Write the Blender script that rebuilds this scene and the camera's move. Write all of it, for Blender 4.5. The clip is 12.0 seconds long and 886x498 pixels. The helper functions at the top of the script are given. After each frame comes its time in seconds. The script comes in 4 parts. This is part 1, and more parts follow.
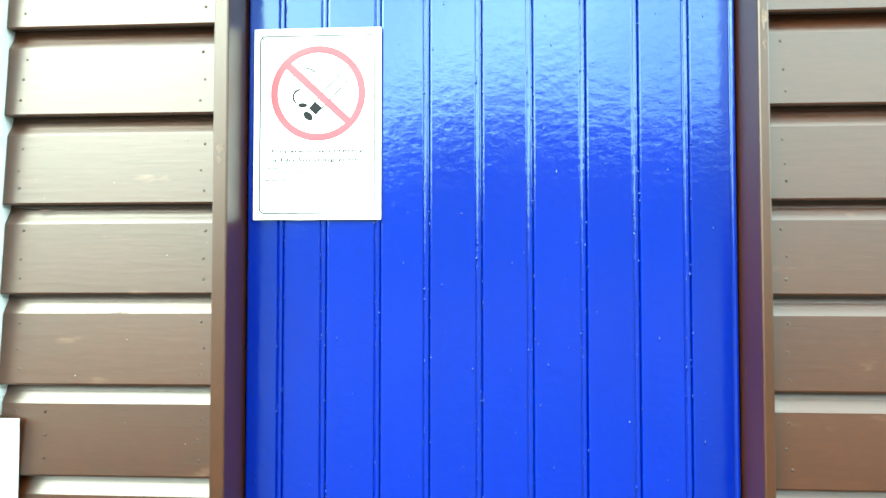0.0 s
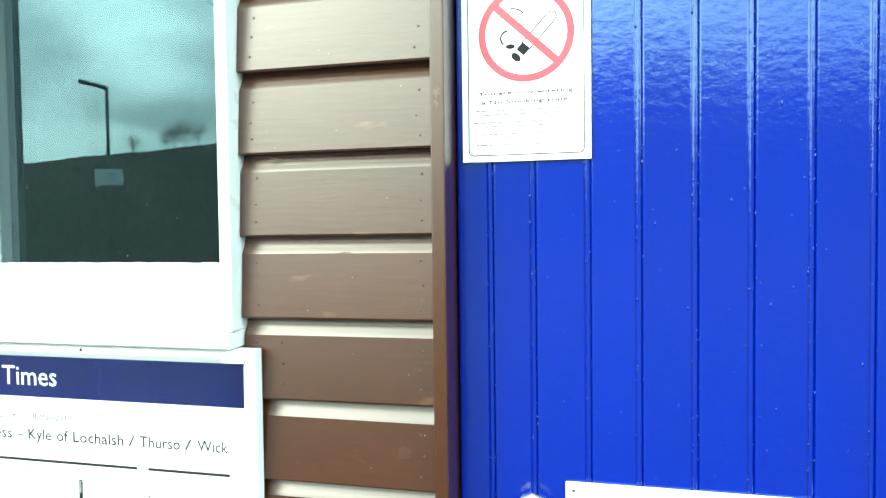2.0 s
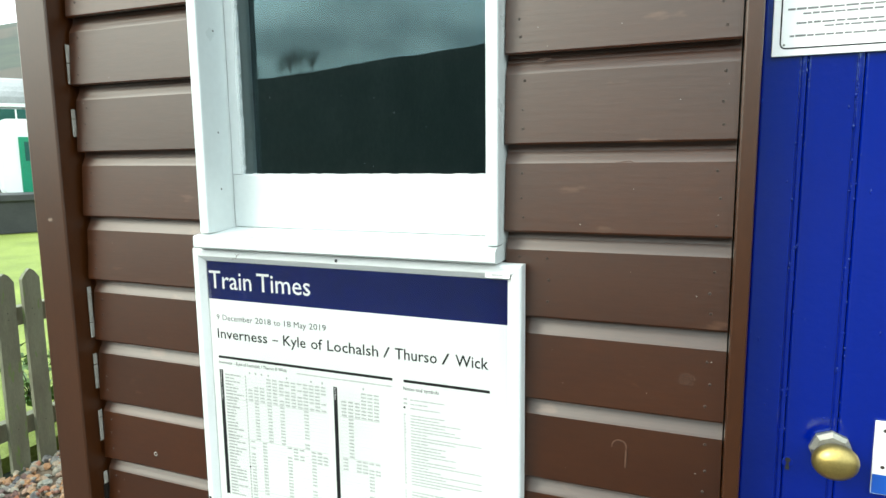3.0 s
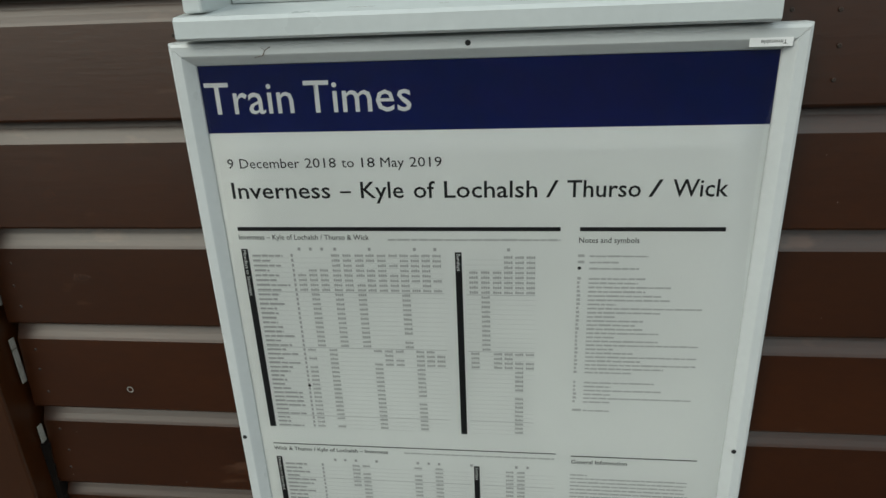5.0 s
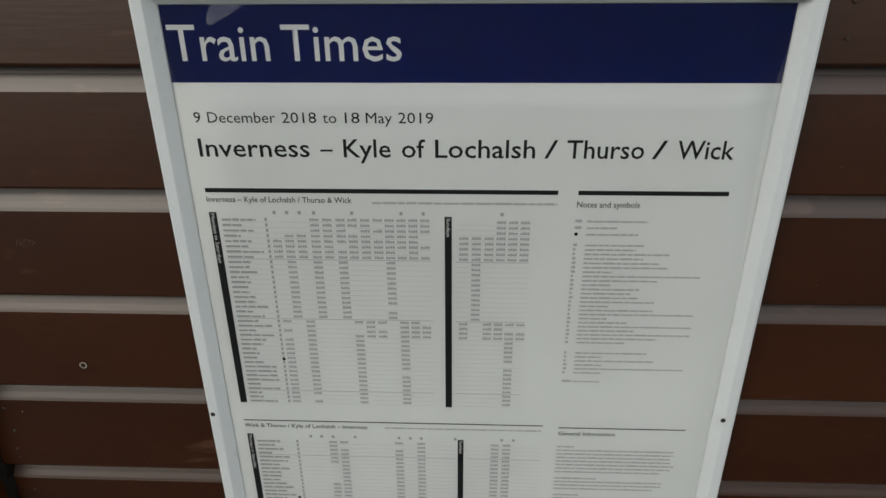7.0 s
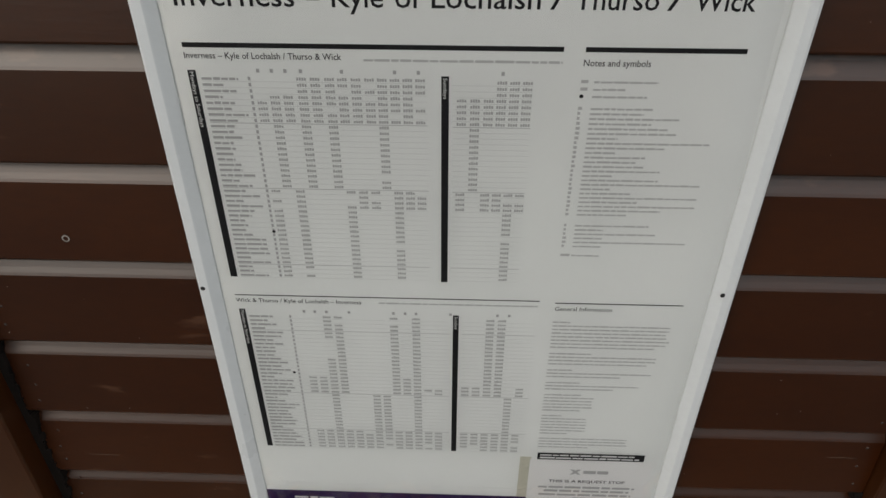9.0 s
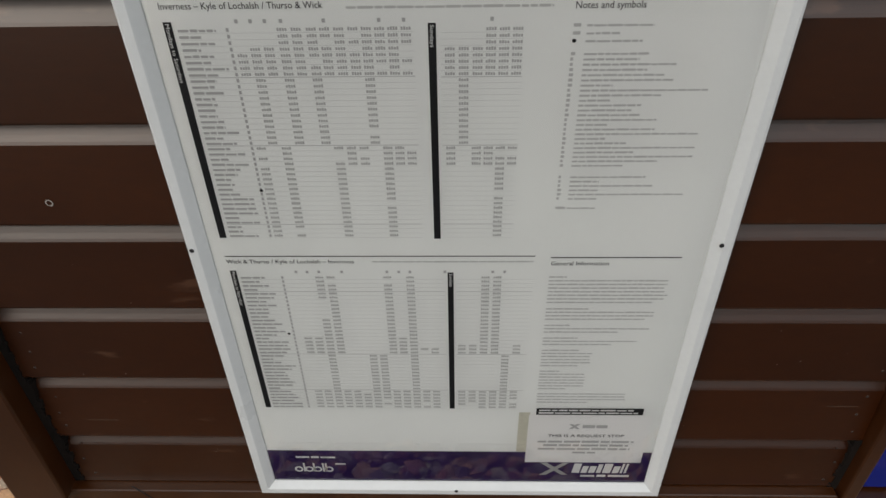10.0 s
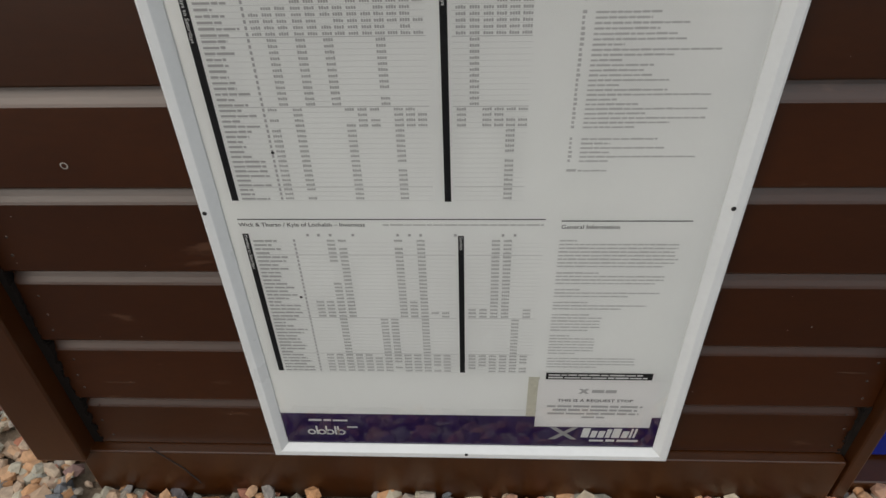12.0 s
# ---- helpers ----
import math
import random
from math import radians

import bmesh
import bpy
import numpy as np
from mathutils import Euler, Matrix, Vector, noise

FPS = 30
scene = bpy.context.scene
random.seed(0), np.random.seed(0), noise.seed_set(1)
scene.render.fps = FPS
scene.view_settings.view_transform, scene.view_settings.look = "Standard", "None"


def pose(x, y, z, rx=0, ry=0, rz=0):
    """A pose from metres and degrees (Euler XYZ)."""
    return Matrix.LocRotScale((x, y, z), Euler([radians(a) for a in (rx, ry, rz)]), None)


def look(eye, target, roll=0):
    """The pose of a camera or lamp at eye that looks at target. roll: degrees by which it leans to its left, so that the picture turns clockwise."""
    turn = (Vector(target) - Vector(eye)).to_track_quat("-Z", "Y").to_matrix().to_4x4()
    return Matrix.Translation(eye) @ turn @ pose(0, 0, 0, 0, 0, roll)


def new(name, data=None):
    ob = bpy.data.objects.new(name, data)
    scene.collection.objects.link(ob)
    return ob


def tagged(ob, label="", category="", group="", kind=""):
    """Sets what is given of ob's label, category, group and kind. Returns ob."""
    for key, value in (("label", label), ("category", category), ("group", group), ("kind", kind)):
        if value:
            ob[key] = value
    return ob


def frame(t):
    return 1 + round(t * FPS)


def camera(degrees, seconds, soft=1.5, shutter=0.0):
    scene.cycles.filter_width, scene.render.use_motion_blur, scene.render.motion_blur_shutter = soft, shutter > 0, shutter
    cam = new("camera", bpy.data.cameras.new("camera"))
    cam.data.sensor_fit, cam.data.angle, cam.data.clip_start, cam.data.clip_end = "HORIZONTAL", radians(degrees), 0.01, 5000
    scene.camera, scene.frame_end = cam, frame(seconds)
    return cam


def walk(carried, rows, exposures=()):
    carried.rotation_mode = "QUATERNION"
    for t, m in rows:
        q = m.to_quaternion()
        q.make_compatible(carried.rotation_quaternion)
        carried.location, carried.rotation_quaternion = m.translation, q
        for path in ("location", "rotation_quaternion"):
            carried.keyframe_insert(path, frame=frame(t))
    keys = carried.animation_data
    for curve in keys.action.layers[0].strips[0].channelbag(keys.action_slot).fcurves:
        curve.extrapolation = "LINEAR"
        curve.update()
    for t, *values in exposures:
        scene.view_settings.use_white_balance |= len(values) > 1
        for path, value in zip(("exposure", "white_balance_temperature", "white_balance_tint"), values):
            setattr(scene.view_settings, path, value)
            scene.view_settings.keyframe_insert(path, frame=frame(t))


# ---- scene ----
cam = camera(67.6, 12.0)
PATH = [
    (0, (0.027, -0.006, 1.603), (-0.092, 1.989, 1.669), 0.0),
    (0.5, (0.0, -0.015, 1.627), (-0.079, 1.982, 1.703), -0.5),
    (1, (0.007, -0.025, 1.606), (-0.09, 1.97, 1.702), -0.5),
    (1.5, (-0.002, -0.023, 1.587), (-0.207, 1.965, 1.659), -0.3),
    (2, (-0.13, -0.044, 1.577), (-0.588, 1.902, 1.512), -0.7),
    (2.5, (-0.283, -0.057, 1.562), (-0.968, 1.816, 1.418), -1.1),
    (3, (-0.42, -0.049, 1.551), (-1.183, 1.778, 1.267), -0.7),
    (3.5, (-0.487, 0.016, 1.5), (-1.268, 1.797, 1.031), 0.1),
    (3.7, (-0.554, 0.035, 1.472), (-1.279, 1.823, 0.945), 0.4),
    (5.3, (-1.064, 0.277, 1.419), (-1.235, 2.118, 0.657), -2.4),
    (5.5, (-1.073, 0.282, 1.425), (-1.219, 2.131, 0.677), -1.8),
    (6, (-1.074, 0.294, 1.413), (-1.164, 2.136, 0.64), -0.6),
    (6.5, (-1.066, 0.296, 1.409), (-1.165, 2.119, 0.593), -1.2),
    (7, (-1.071, 0.297, 1.399), (-1.147, 2.106, 0.548), -0.4),
    (7.2, (-1.07, 0.302, 1.394), (-1.141, 2.098, 0.517), -0.4),
    (8.8, (-1.06, 0.3, 1.343), (-1.159, 1.988, 0.275), -1.0),
    (9, (-1.075, 0.307, 1.342), (-1.126, 1.979, 0.245), 0.2),
    (9.5, (-1.068, 0.311, 1.331), (-1.126, 1.943, 0.176), -0.6),
    (10, (-1.065, 0.318, 1.325), (-1.118, 1.924, 0.135), -1.2),
    (10.5, (-1.06, 0.319, 1.321), (-1.13, 1.909, 0.111), -1.7),
    (11, (-1.06, 0.314, 1.316), (-1.125, 1.895, 0.094), -1.7),
    (11.5, (-1.063, 0.309, 1.313), (-1.121, 1.883, 0.08), -1.2),
    (12, (-1.063, 0.305, 1.313), (-1.152, 1.867, 0.067), -1.9),
]
EXPOSURES = [(0.0, 3.62, 6000, -18), (1.5, 3.55, 6000, -18), (2.0, 3.2, 6100, -14), (2.5, 2.7, 6220, -9), (3.0, 2.18, 6340, -3), (3.5, 1.4, 6400, -2),
             (5.3, 0.60, 6440, 1), (7.0, 0.60, 6560, 7), (12.0, 0.60, 6720, 12)]
walk(cam, [(t, look(eye, target, roll)) for t, eye, target, roll in PATH], EXPOSURES)

# ---- world, sun ----
GROUND = 0.12            # top of the ground under the gravel
SUN_AZ, SUN_EL = -142.5, 36.0   # degrees clockwise from +y, and above the horizon


def toward(az, el=0.0):
    a, e = radians(az), radians(el)
    return Vector((math.sin(a) * math.cos(e), math.cos(a) * math.cos(e), math.sin(e)))


world = bpy.data.worlds.new("world")
scene.world = world
world.use_nodes = True
wn, wl = world.node_tree.nodes, world.node_tree.links
wn.clear()
w_out, w_bg = wn.new("ShaderNodeOutputWorld"), wn.new("ShaderNodeBackground")
w_sky, w_co, w_map = wn.new("ShaderNodeTexSky"), wn.new("ShaderNodeTexCoord"), wn.new("ShaderNodeMapping")
w_noise, w_ramp, w_mix = wn.new("ShaderNodeTexNoise"), wn.new("ShaderNodeValToRGB"), wn.new("ShaderNodeMixRGB")
w_sky.sky_type, w_sky.sun_disc = "NISHITA", False
w_sky.sun_elevation, w_sky.sun_rotation = radians(SUN_EL), radians(SUN_AZ)
w_sky.dust_density, w_sky.air_density = 4.0, 1.2
w_map.inputs["Scale"].default_value = (1.0, 1.0, 2.2)
w_map.inputs["Location"].default_value = (1.7, 0.4, 0.9)
w_noise.inputs["Scale"].default_value, w_noise.inputs["Detail"].default_value = 6.5, 7.0
w_noise.inputs["Roughness"].default_value = 0.52
w_ramp.color_ramp.elements[0].position, w_ramp.color_ramp.elements[0].color = 0.38, (4.0, 4.6, 5.3, 1)
w_ramp.color_ramp.elements[1].position, w_ramp.color_ramp.elements[1].color = 0.62, (12.6, 12.8, 12.9, 1)
w_mix.inputs[0].default_value = 0.82
wl.new(w_co.outputs["Generated"], w_map.inputs[0])
wl.new(w_map.outputs[0], w_noise.inputs["Vector"])
wl.new(w_noise.outputs["Fac"], w_ramp.inputs[0])
wl.new(w_sky.outputs[0], w_mix.inputs[1])
wl.new(w_ramp.outputs[0], w_mix.inputs[2])
# the bright break in the cloud below the sun
w_dot, w_pow, w_glow = wn.new("ShaderNodeVectorMath"), wn.new("ShaderNodeMath"), wn.new("ShaderNodeMixRGB")
w_dot.operation, w_pow.operation, w_glow.blend_type = "DOT_PRODUCT", "POWER", "ADD"
w_dot.inputs[1].default_value = toward(SUN_AZ, 19.0)
w_pow.inputs[1].default_value, w_glow.inputs[2].default_value = 130.0, (8.0, 8.0, 7.9, 1)
wl.new(w_co.outputs["Generated"], w_dot.inputs[0])
wl.new(w_dot.outputs["Value"], w_pow.inputs[0])
w_pow.use_clamp = True
wl.new(w_pow.outputs[0], w_glow.inputs[0])
wl.new(w_mix.outputs[0], w_glow.inputs[1])
wl.new(w_glow.outputs[0], w_bg.inputs[0])
w_bg.inputs[1].default_value = 0.1
wl.new(w_bg.outputs[0], w_out.inputs[0])

sun = new("sun", bpy.data.lights.new("sun", "SUN"))
sun.data.energy, sun.data.angle, sun.data.color = 0.4, radians(18), (1.0, 0.96, 0.9)
sun.matrix_world = look(toward(SUN_AZ, SUN_EL) * 50, (0, 0, 0))


# ---- materials ----
def material(name, color, rough=0.5, metal=0.0, var=None, var_scale=3.0, stretch=(1, 1, 1), bump=0.0, bump_scale=60.0,
             bump_stretch=(1, 1, 1), coat=0.0, spec=0.5, per_object=0.0, rough_var=0.0, fine_mix=0.5, spots=None, spot_scale=40.0, spot_at=0.72):
    """A painted, printed or raw surface: base colour with large and small variation, fine relief, spots (wear, and on
    the blue paint glints).
    """
    m = bpy.data.materials.new(name)
    m.use_nodes = True
    n, l = m.node_tree.nodes, m.node_tree.links
    b = n["Principled BSDF"]
    b.inputs["Base Color"].default_value = (*color, 1)
    b.inputs["Roughness"].default_value, b.inputs["Metallic"].default_value = rough, metal
    b.inputs["Specular IOR Level"].default_value, b.inputs["Coat Weight"].default_value = spec, coat
    b.inputs["Coat Roughness"].default_value = 0.04
    co = n.new("ShaderNodeTexCoord")
    shift, info = n.new("ShaderNodeVectorMath"), n.new("ShaderNodeObjectInfo")
    shift.operation = "MULTIPLY_ADD"
    shift.inputs[1].default_value = (7.3 * (per_object > 0),) * 3
    l.new(info.outputs["Random"], shift.inputs[0])
    l.new(co.outputs["Object"], shift.inputs[2])

    def tex(scale, st, detail=5.0, roughness=0.55):
        mp, no = n.new("ShaderNodeMapping"), n.new("ShaderNodeTexNoise")
        mp.inputs["Scale"].default_value = st
        no.inputs["Scale"].default_value, no.inputs["Detail"].default_value = scale, detail
        no.inputs["Roughness"].default_value = roughness
        l.new(shift.outputs[0], mp.inputs[0])
        l.new(mp.outputs[0], no.inputs["Vector"])
        return no.outputs["Fac"]

    def ramp(fac, a, c, lo=0.3, hi=0.7):
        r = n.new("ShaderNodeValToRGB")
        r.color_ramp.elements[0].position, r.color_ramp.elements[0].color = lo, (*a, 1)
        r.color_ramp.elements[1].position, r.color_ramp.elements[1].color = hi, (*c, 1)
        l.new(fac, r.inputs[0])
        return r.outputs[0]

    last = None
    if var:
        last = ramp(tex(var_scale, stretch), color, var)
        fine = n.new("ShaderNodeMixRGB")
        fine.blend_type, fine.inputs[0].default_value = "MULTIPLY", fine_mix
        l.new(last, fine.inputs[1])
        l.new(ramp(tex(var_scale * 14, stretch), (0.72,) * 3, (1.15,) * 3), fine.inputs[2])
        last = fine.outputs[0]
    if per_object and last:
        tint = n.new("ShaderNodeMixRGB")
        tint.blend_type, tint.inputs[0].default_value = "MULTIPLY", 1.0
        mr = n.new("ShaderNodeMapRange")
        mr.inputs["To Min"].default_value, mr.inputs["To Max"].default_value = 1 - per_object, 1 + per_object
        l.new(info.outputs["Random"], mr.inputs[0])
        l.new(last, tint.inputs[1])
        l.new(mr.outputs[0], tint.inputs[2])
        last = tint.outputs[0]
    if spots and last:
        sp = n.new("ShaderNodeMixRGB")
        sp.inputs[2].default_value = (*spots, 1)
        l.new(ramp(tex(spot_scale, stretch, 4.0), (0,) * 3, (1,) * 3, spot_at, spot_at + 0.06), sp.inputs[0])
        l.new(last, sp.inputs[1])
        last = sp.outputs[0]
    if last:
        l.new(last, b.inputs["Base Color"])
    if rough_var:
        mr = n.new("ShaderNodeMapRange")
        mr.inputs["From Min"].default_value, mr.inputs["From Max"].default_value = 0.3, 0.7
        mr.inputs["To Min"].default_value, mr.inputs["To Max"].default_value = max(0.02, rough - rough_var), rough + rough_var
        l.new(tex(9.0, stretch), mr.inputs[0])
        l.new(mr.outputs[0], b.inputs["Roughness"])
    if bump:
        bp = n.new("ShaderNodeBump")
        bp.inputs["Strength"].default_value, bp.inputs["Distance"].default_value = 1.0, bump
        l.new(tex(bump_scale, bump_stretch, 6.0, 0.6), bp.inputs["Height"])
        l.new(bp.outputs[0], b.inputs["Normal"])
    return m


def clear_sheet(name, ior, tint=(1, 1, 1), rough=0.0, sheen=(1, 1, 1)):
    """Clear glazing: what is behind shows through, with a Fresnel reflection on top."""
    m = bpy.data.materials.new(name)
    m.use_nodes = True
    n, l = m.node_tree.nodes, m.node_tree.links
    n.clear()
    out, mix, tr, gl, fr = (n.new("ShaderNode" + k) for k in ("OutputMaterial", "MixShader", "BsdfTransparent", "BsdfGlossy", "Fresnel"))
    gl.inputs[0].default_value = (*sheen, 1)
    gl.inputs["Roughness"].default_value, fr.inputs["IOR"].default_value = rough, ior
    tr.inputs[0].default_value = (*tint, 1)
    l.new(fr.outputs[0], mix.inputs[0])
    l.new(tr.outputs[0], mix.inputs[1])
    l.new(gl.outputs[0], mix.inputs[2])
    l.new(mix.outputs[0], out.inputs[0])
    return m


def satin(m, ior, rough):
    """Turns a paint's gloss into the short-tailed sheen of brushed satin wood paint."""
    n, l = m.node_tree.nodes, m.node_tree.links
    b, out = n["Principled BSDF"], n["Material Output"]
    b.inputs["Specular IOR Level"].default_value = 0.0
    mix, gl, fr = n.new("ShaderNodeMixShader"), n.new("ShaderNodeBsdfGlossy"), n.new("ShaderNodeFresnel")
    gl.inputs["Color"].default_value = (1.0, 0.99, 0.95, 1)
    gl.distribution, gl.inputs["Roughness"].default_value, fr.inputs["IOR"].default_value = "BECKMANN", rough, ior
    for link in b.inputs["Normal"].links:
        l.new(link.from_socket, gl.inputs["Normal"])
    l.new(fr.outputs[0], mix.inputs[0])
    l.new(b.outputs[0], mix.inputs[1])
    l.new(gl.outputs[0], mix.inputs[2])
    l.new(mix.outputs[0], out.inputs[0])
    return m


BROWN = satin(material("brown_paint", (0.029, 0.0070, 0.0012), 0.5, var=(0.038, 0.0100, 0.0020), var_scale=3.0, stretch=(1, 1, 3), bump=0.00022, bump_scale=14,
                       bump_stretch=(1, 6, 9), per_object=0.14, spots=(0.066, 0.028, 0.014), spot_scale=7.0, spot_at=0.65), 1.60, 0.41)
TRIM_BROWN = satin(material("brown_trim_paint", (0.033, 0.0094, 0.0020), 0.5, var=(0.042, 0.0130, 0.0034), var_scale=4.0, stretch=(3, 3, 1), bump=0.00025, bump_scale=14,
                            bump_stretch=(9, 9, 1), per_object=0.08, spots=(0.30, 0.22, 0.17), spot_scale=12.0, spot_at=0.75), 1.60, 0.40)
# the light blue spots are glints of the gloss, put into its colour
BLUE = material("blue_gloss_paint", (0.0001, 0.0058, 0.160), 0.05, var=(0.0002, 0.0076, 0.19), var_scale=1.5, stretch=(2, 1, 0.8), fine_mix=0.12, spec=0.8, bump=0.0006,
                bump_scale=48, bump_stretch=(1, 1, 1.3), per_object=0.05, rough_var=0.03, spots=(0.01, 0.04, 0.34), spot_scale=60.0, spot_at=0.74)
BLUE.node_tree.nodes["Principled BSDF"].inputs["Specular Tint"].default_value = (0.62, 0.92, 1.0, 1)   # colours the reflections blue, to hold back the red they mirror
WHITE = material("white_gloss_paint", (0.54, 0.57, 0.565), 0.34, var=(0.58, 0.61, 0.605), var_scale=5.0, fine_mix=0.1, bump=0.0004, bump_scale=30,
                 rough_var=0.1, spots=(0.50, 0.50, 0.47), spot_scale=60.0, spot_at=0.80)
ALU = material("white_aluminium", (0.58, 0.60, 0.595), 0.34, var=(0.62, 0.64, 0.635), var_scale=8.0, fine_mix=0.08, bump=0.0001, bump_scale=200, rough_var=0.08,
               spots=(0.55, 0.56, 0.55), spot_scale=34.0, spot_at=0.80)
PAPER = material("poster_paper", (0.83, 0.85, 0.83), 0.6, spec=0.08, var=(0.86, 0.875, 0.86), var_scale=2.0, fine_mix=0.04)
PLATE = material("white_plastic", (0.82, 0.82, 0.81), 0.32, var=(0.85, 0.85, 0.84), var_scale=6.0, fine_mix=0.06, spots=(0.6, 0.6, 0.57), spot_scale=60.0, spot_at=0.78)
NAVY = material("navy_print", (0.0012, 0.0055, 0.072), 0.5, spec=0.0, var=(0.0016, 0.007, 0.092), var_scale=4.0)
PURPLE = material("purple_print", (0.022, 0.012, 0.075), 0.5, spec=0.08, var=(0.05, 0.025, 0.11), var_scale=26.0, stretch=(1, 1, 0.5))
INK = material("black_print", (0.012, 0.012, 0.013), 0.55, spec=0.08)
GREY_INK = material("grey_print", (0.44, 0.445, 0.44), 0.6, spec=0.08)
DARK_GREY_INK = material("dark_grey_print", (0.20, 0.20, 0.20), 0.6, spec=0.1)
PALE_INK = material("pale_print", (0.52, 0.525, 0.52), 0.6, spec=0.08)
WHITE_INK = material("white_print", (0.80, 0.81, 0.80), 0.55, spec=0.08)
BEIGE = material("yellowed_tape", (0.58, 0.57, 0.47), 0.45, var=(0.64, 0.62, 0.52), var_scale=14.0)
RED = material("red_print", (0.50, 0.020, 0.040), 0.45, var=(0.56, 0.035, 0.055), var_scale=8.0)
SIGN_BLUE = material("sign_blue", (0.01, 0.07, 0.36), 0.4)
BRASS = material("worn_brass", (0.45, 0.33, 0.10), 0.32, metal=0.85, var=(0.30, 0.24, 0.09), var_scale=22.0, bump=0.0004, bump_scale=90, rough_var=0.1)
STEEL = material("dull_nickel", (0.38, 0.37, 0.32), 0.42, metal=0.7, var=(0.26, 0.25, 0.21), var_scale=25.0, bump=0.0003, bump_scale=120)
DARK = material("dark_hole", (0.008, 0.008, 0.008), 0.8)
NAIL = material("rusty_nail", (0.03, 0.018, 0.012), 0.7)
GLASS = clear_sheet("window_glass", 1.58, (0.80, 0.88, 0.85), 0.0, (0.58, 0.90, 1.0))
COVER = clear_sheet("poster_cover", 1.56)
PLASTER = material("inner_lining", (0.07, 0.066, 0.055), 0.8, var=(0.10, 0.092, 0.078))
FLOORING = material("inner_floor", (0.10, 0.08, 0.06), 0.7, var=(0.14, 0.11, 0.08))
ROOFING = material("grey_roof", (0.10, 0.10, 0.11), 0.7, var=(0.15, 0.15, 0.16), var_scale=5, bump=0.003, bump_scale=20)
PICKET = material("weathered_wood", (0.12, 0.115, 0.078), 0.75, var=(0.18, 0.19, 0.125), var_scale=4, stretch=(4, 4, 1), bump=0.0012, bump_scale=20,
                  bump_stretch=(8, 8, 1), per_object=0.15, spots=(0.12, 0.17, 0.05), spot_scale=10.0, spot_at=0.60)
CREAM = material("coach_white", (0.74, 0.77, 0.76), 0.35, var=(0.70, 0.73, 0.72), var_scale=1.2, fine_mix=0.06)
GREEN = material("coach_green", (0.01, 0.19, 0.10), 0.35, var=(0.014, 0.23, 0.12), var_scale=2)
COACH_ROOF = material("coach_roof", (0.20, 0.21, 0.21), 0.6, var=(0.28, 0.29, 0.29), var_scale=1.5)
SOOT = material("sooty_steel", (0.018, 0.02, 0.022), 0.6, var=(0.035, 0.036, 0.036), var_scale=3)
COACH_GLASS = material("coach_glass", (0.02, 0.07, 0.06), 0.06, var=(0.03, 0.10, 0.085), var_scale=2)
GRASS = material("verge_grass", (0.13, 0.17, 0.025), 0.85, var=(0.20, 0.25, 0.04), var_scale=1.6, bump=0.02, bump_scale=30)
PALE_PAINT = material("pale_paint", (0.24, 0.22, 0.19), 0.6, var=(0.34, 0.32, 0.29), var_scale=60)
CHIP = material("bare_wood_chip", (0.17, 0.12, 0.085), 0.7, var=(0.07, 0.04, 0.025), var_scale=90)
SCUFF = material("scuffed_paint", (0.062, 0.024, 0.011), 0.6, var=(0.080, 0.036, 0.019), var_scale=70)
CORNER_BLACK = material("corner_black", (0.006, 0.0045, 0.0035), 0.85, var=(0.012, 0.008, 0.006), var_scale=60, spec=0.15)
BARK = material("bark", (0.04, 0.032, 0.026), 0.9, var=(0.06, 0.05, 0.04), var_scale=3)
GALV = material("galvanised_steel", (0.22, 0.23, 0.24), 0.45, metal=0.6, var=(0.3, 0.31, 0.32), var_scale=4)
LEAF = material("leaf_green", (0.05, 0.12, 0.02), 0.6, var=(0.09, 0.16, 0.03), var_scale=6)


def land_material():
    m = material("moor_and_grass", (0.013, 0.021, 0.014), 0.95, var=(0.032, 0.042, 0.022), var_scale=0.02, bump=0.05, bump_scale=0.6,
                 spots=(0.045, 0.036, 0.022), spot_scale=0.012, spot_at=0.54)
    return m


def stone_material():
    m = bpy.data.materials.new("gravel_stone")
    m.use_nodes = True
    n, l = m.node_tree.nodes, m.node_tree.links
    b, geo, r = n["Principled BSDF"], n.new("ShaderNodeNewGeometry"), n.new("ShaderNodeValToRGB")
    b.inputs["Roughness"].default_value = 0.75
    tones = ((0.0, (0.40, 0.20, 0.085)), (0.2, (0.44, 0.26, 0.14)), (0.38, (0.22, 0.23, 0.20)), (0.55, (0.42, 0.37, 0.27)),
             (0.72, (0.34, 0.13, 0.07)), (0.86, (0.10, 0.11, 0.12)), (1.0, (0.42, 0.36, 0.29)))
    while len(r.color_ramp.elements) < len(tones):
        r.color_ramp.elements.new(0.5)
    for e, (at, c) in zip(r.color_ramp.elements, tones):
        e.position, e.color = at, (*c, 1)
    no, mx, co = n.new("ShaderNodeTexNoise"), n.new("ShaderNodeMixRGB"), n.new("ShaderNodeTexCoord")
    no.inputs["Scale"].default_value, no.inputs["Detail"].default_value = 90, 5
    mx.blend_type, mx.inputs[0].default_value = "OVERLAY", 0.5
    bp = n.new("ShaderNodeBump")
    bp.inputs["Distance"].default_value = 0.002
    l.new(geo.outputs["Random Per Island"], r.inputs[0])
    l.new(co.outputs["Object"], no.inputs["Vector"])
    l.new(r.outputs[0], mx.inputs[1])
    l.new(no.outputs["Fac"], mx.inputs[2])
    l.new(mx.outputs[0], b.inputs["Base Color"])
    l.new(no.outputs["Fac"], bp.inputs["Height"])
    l.new(bp.outputs[0], b.inputs["Normal"])
    return m


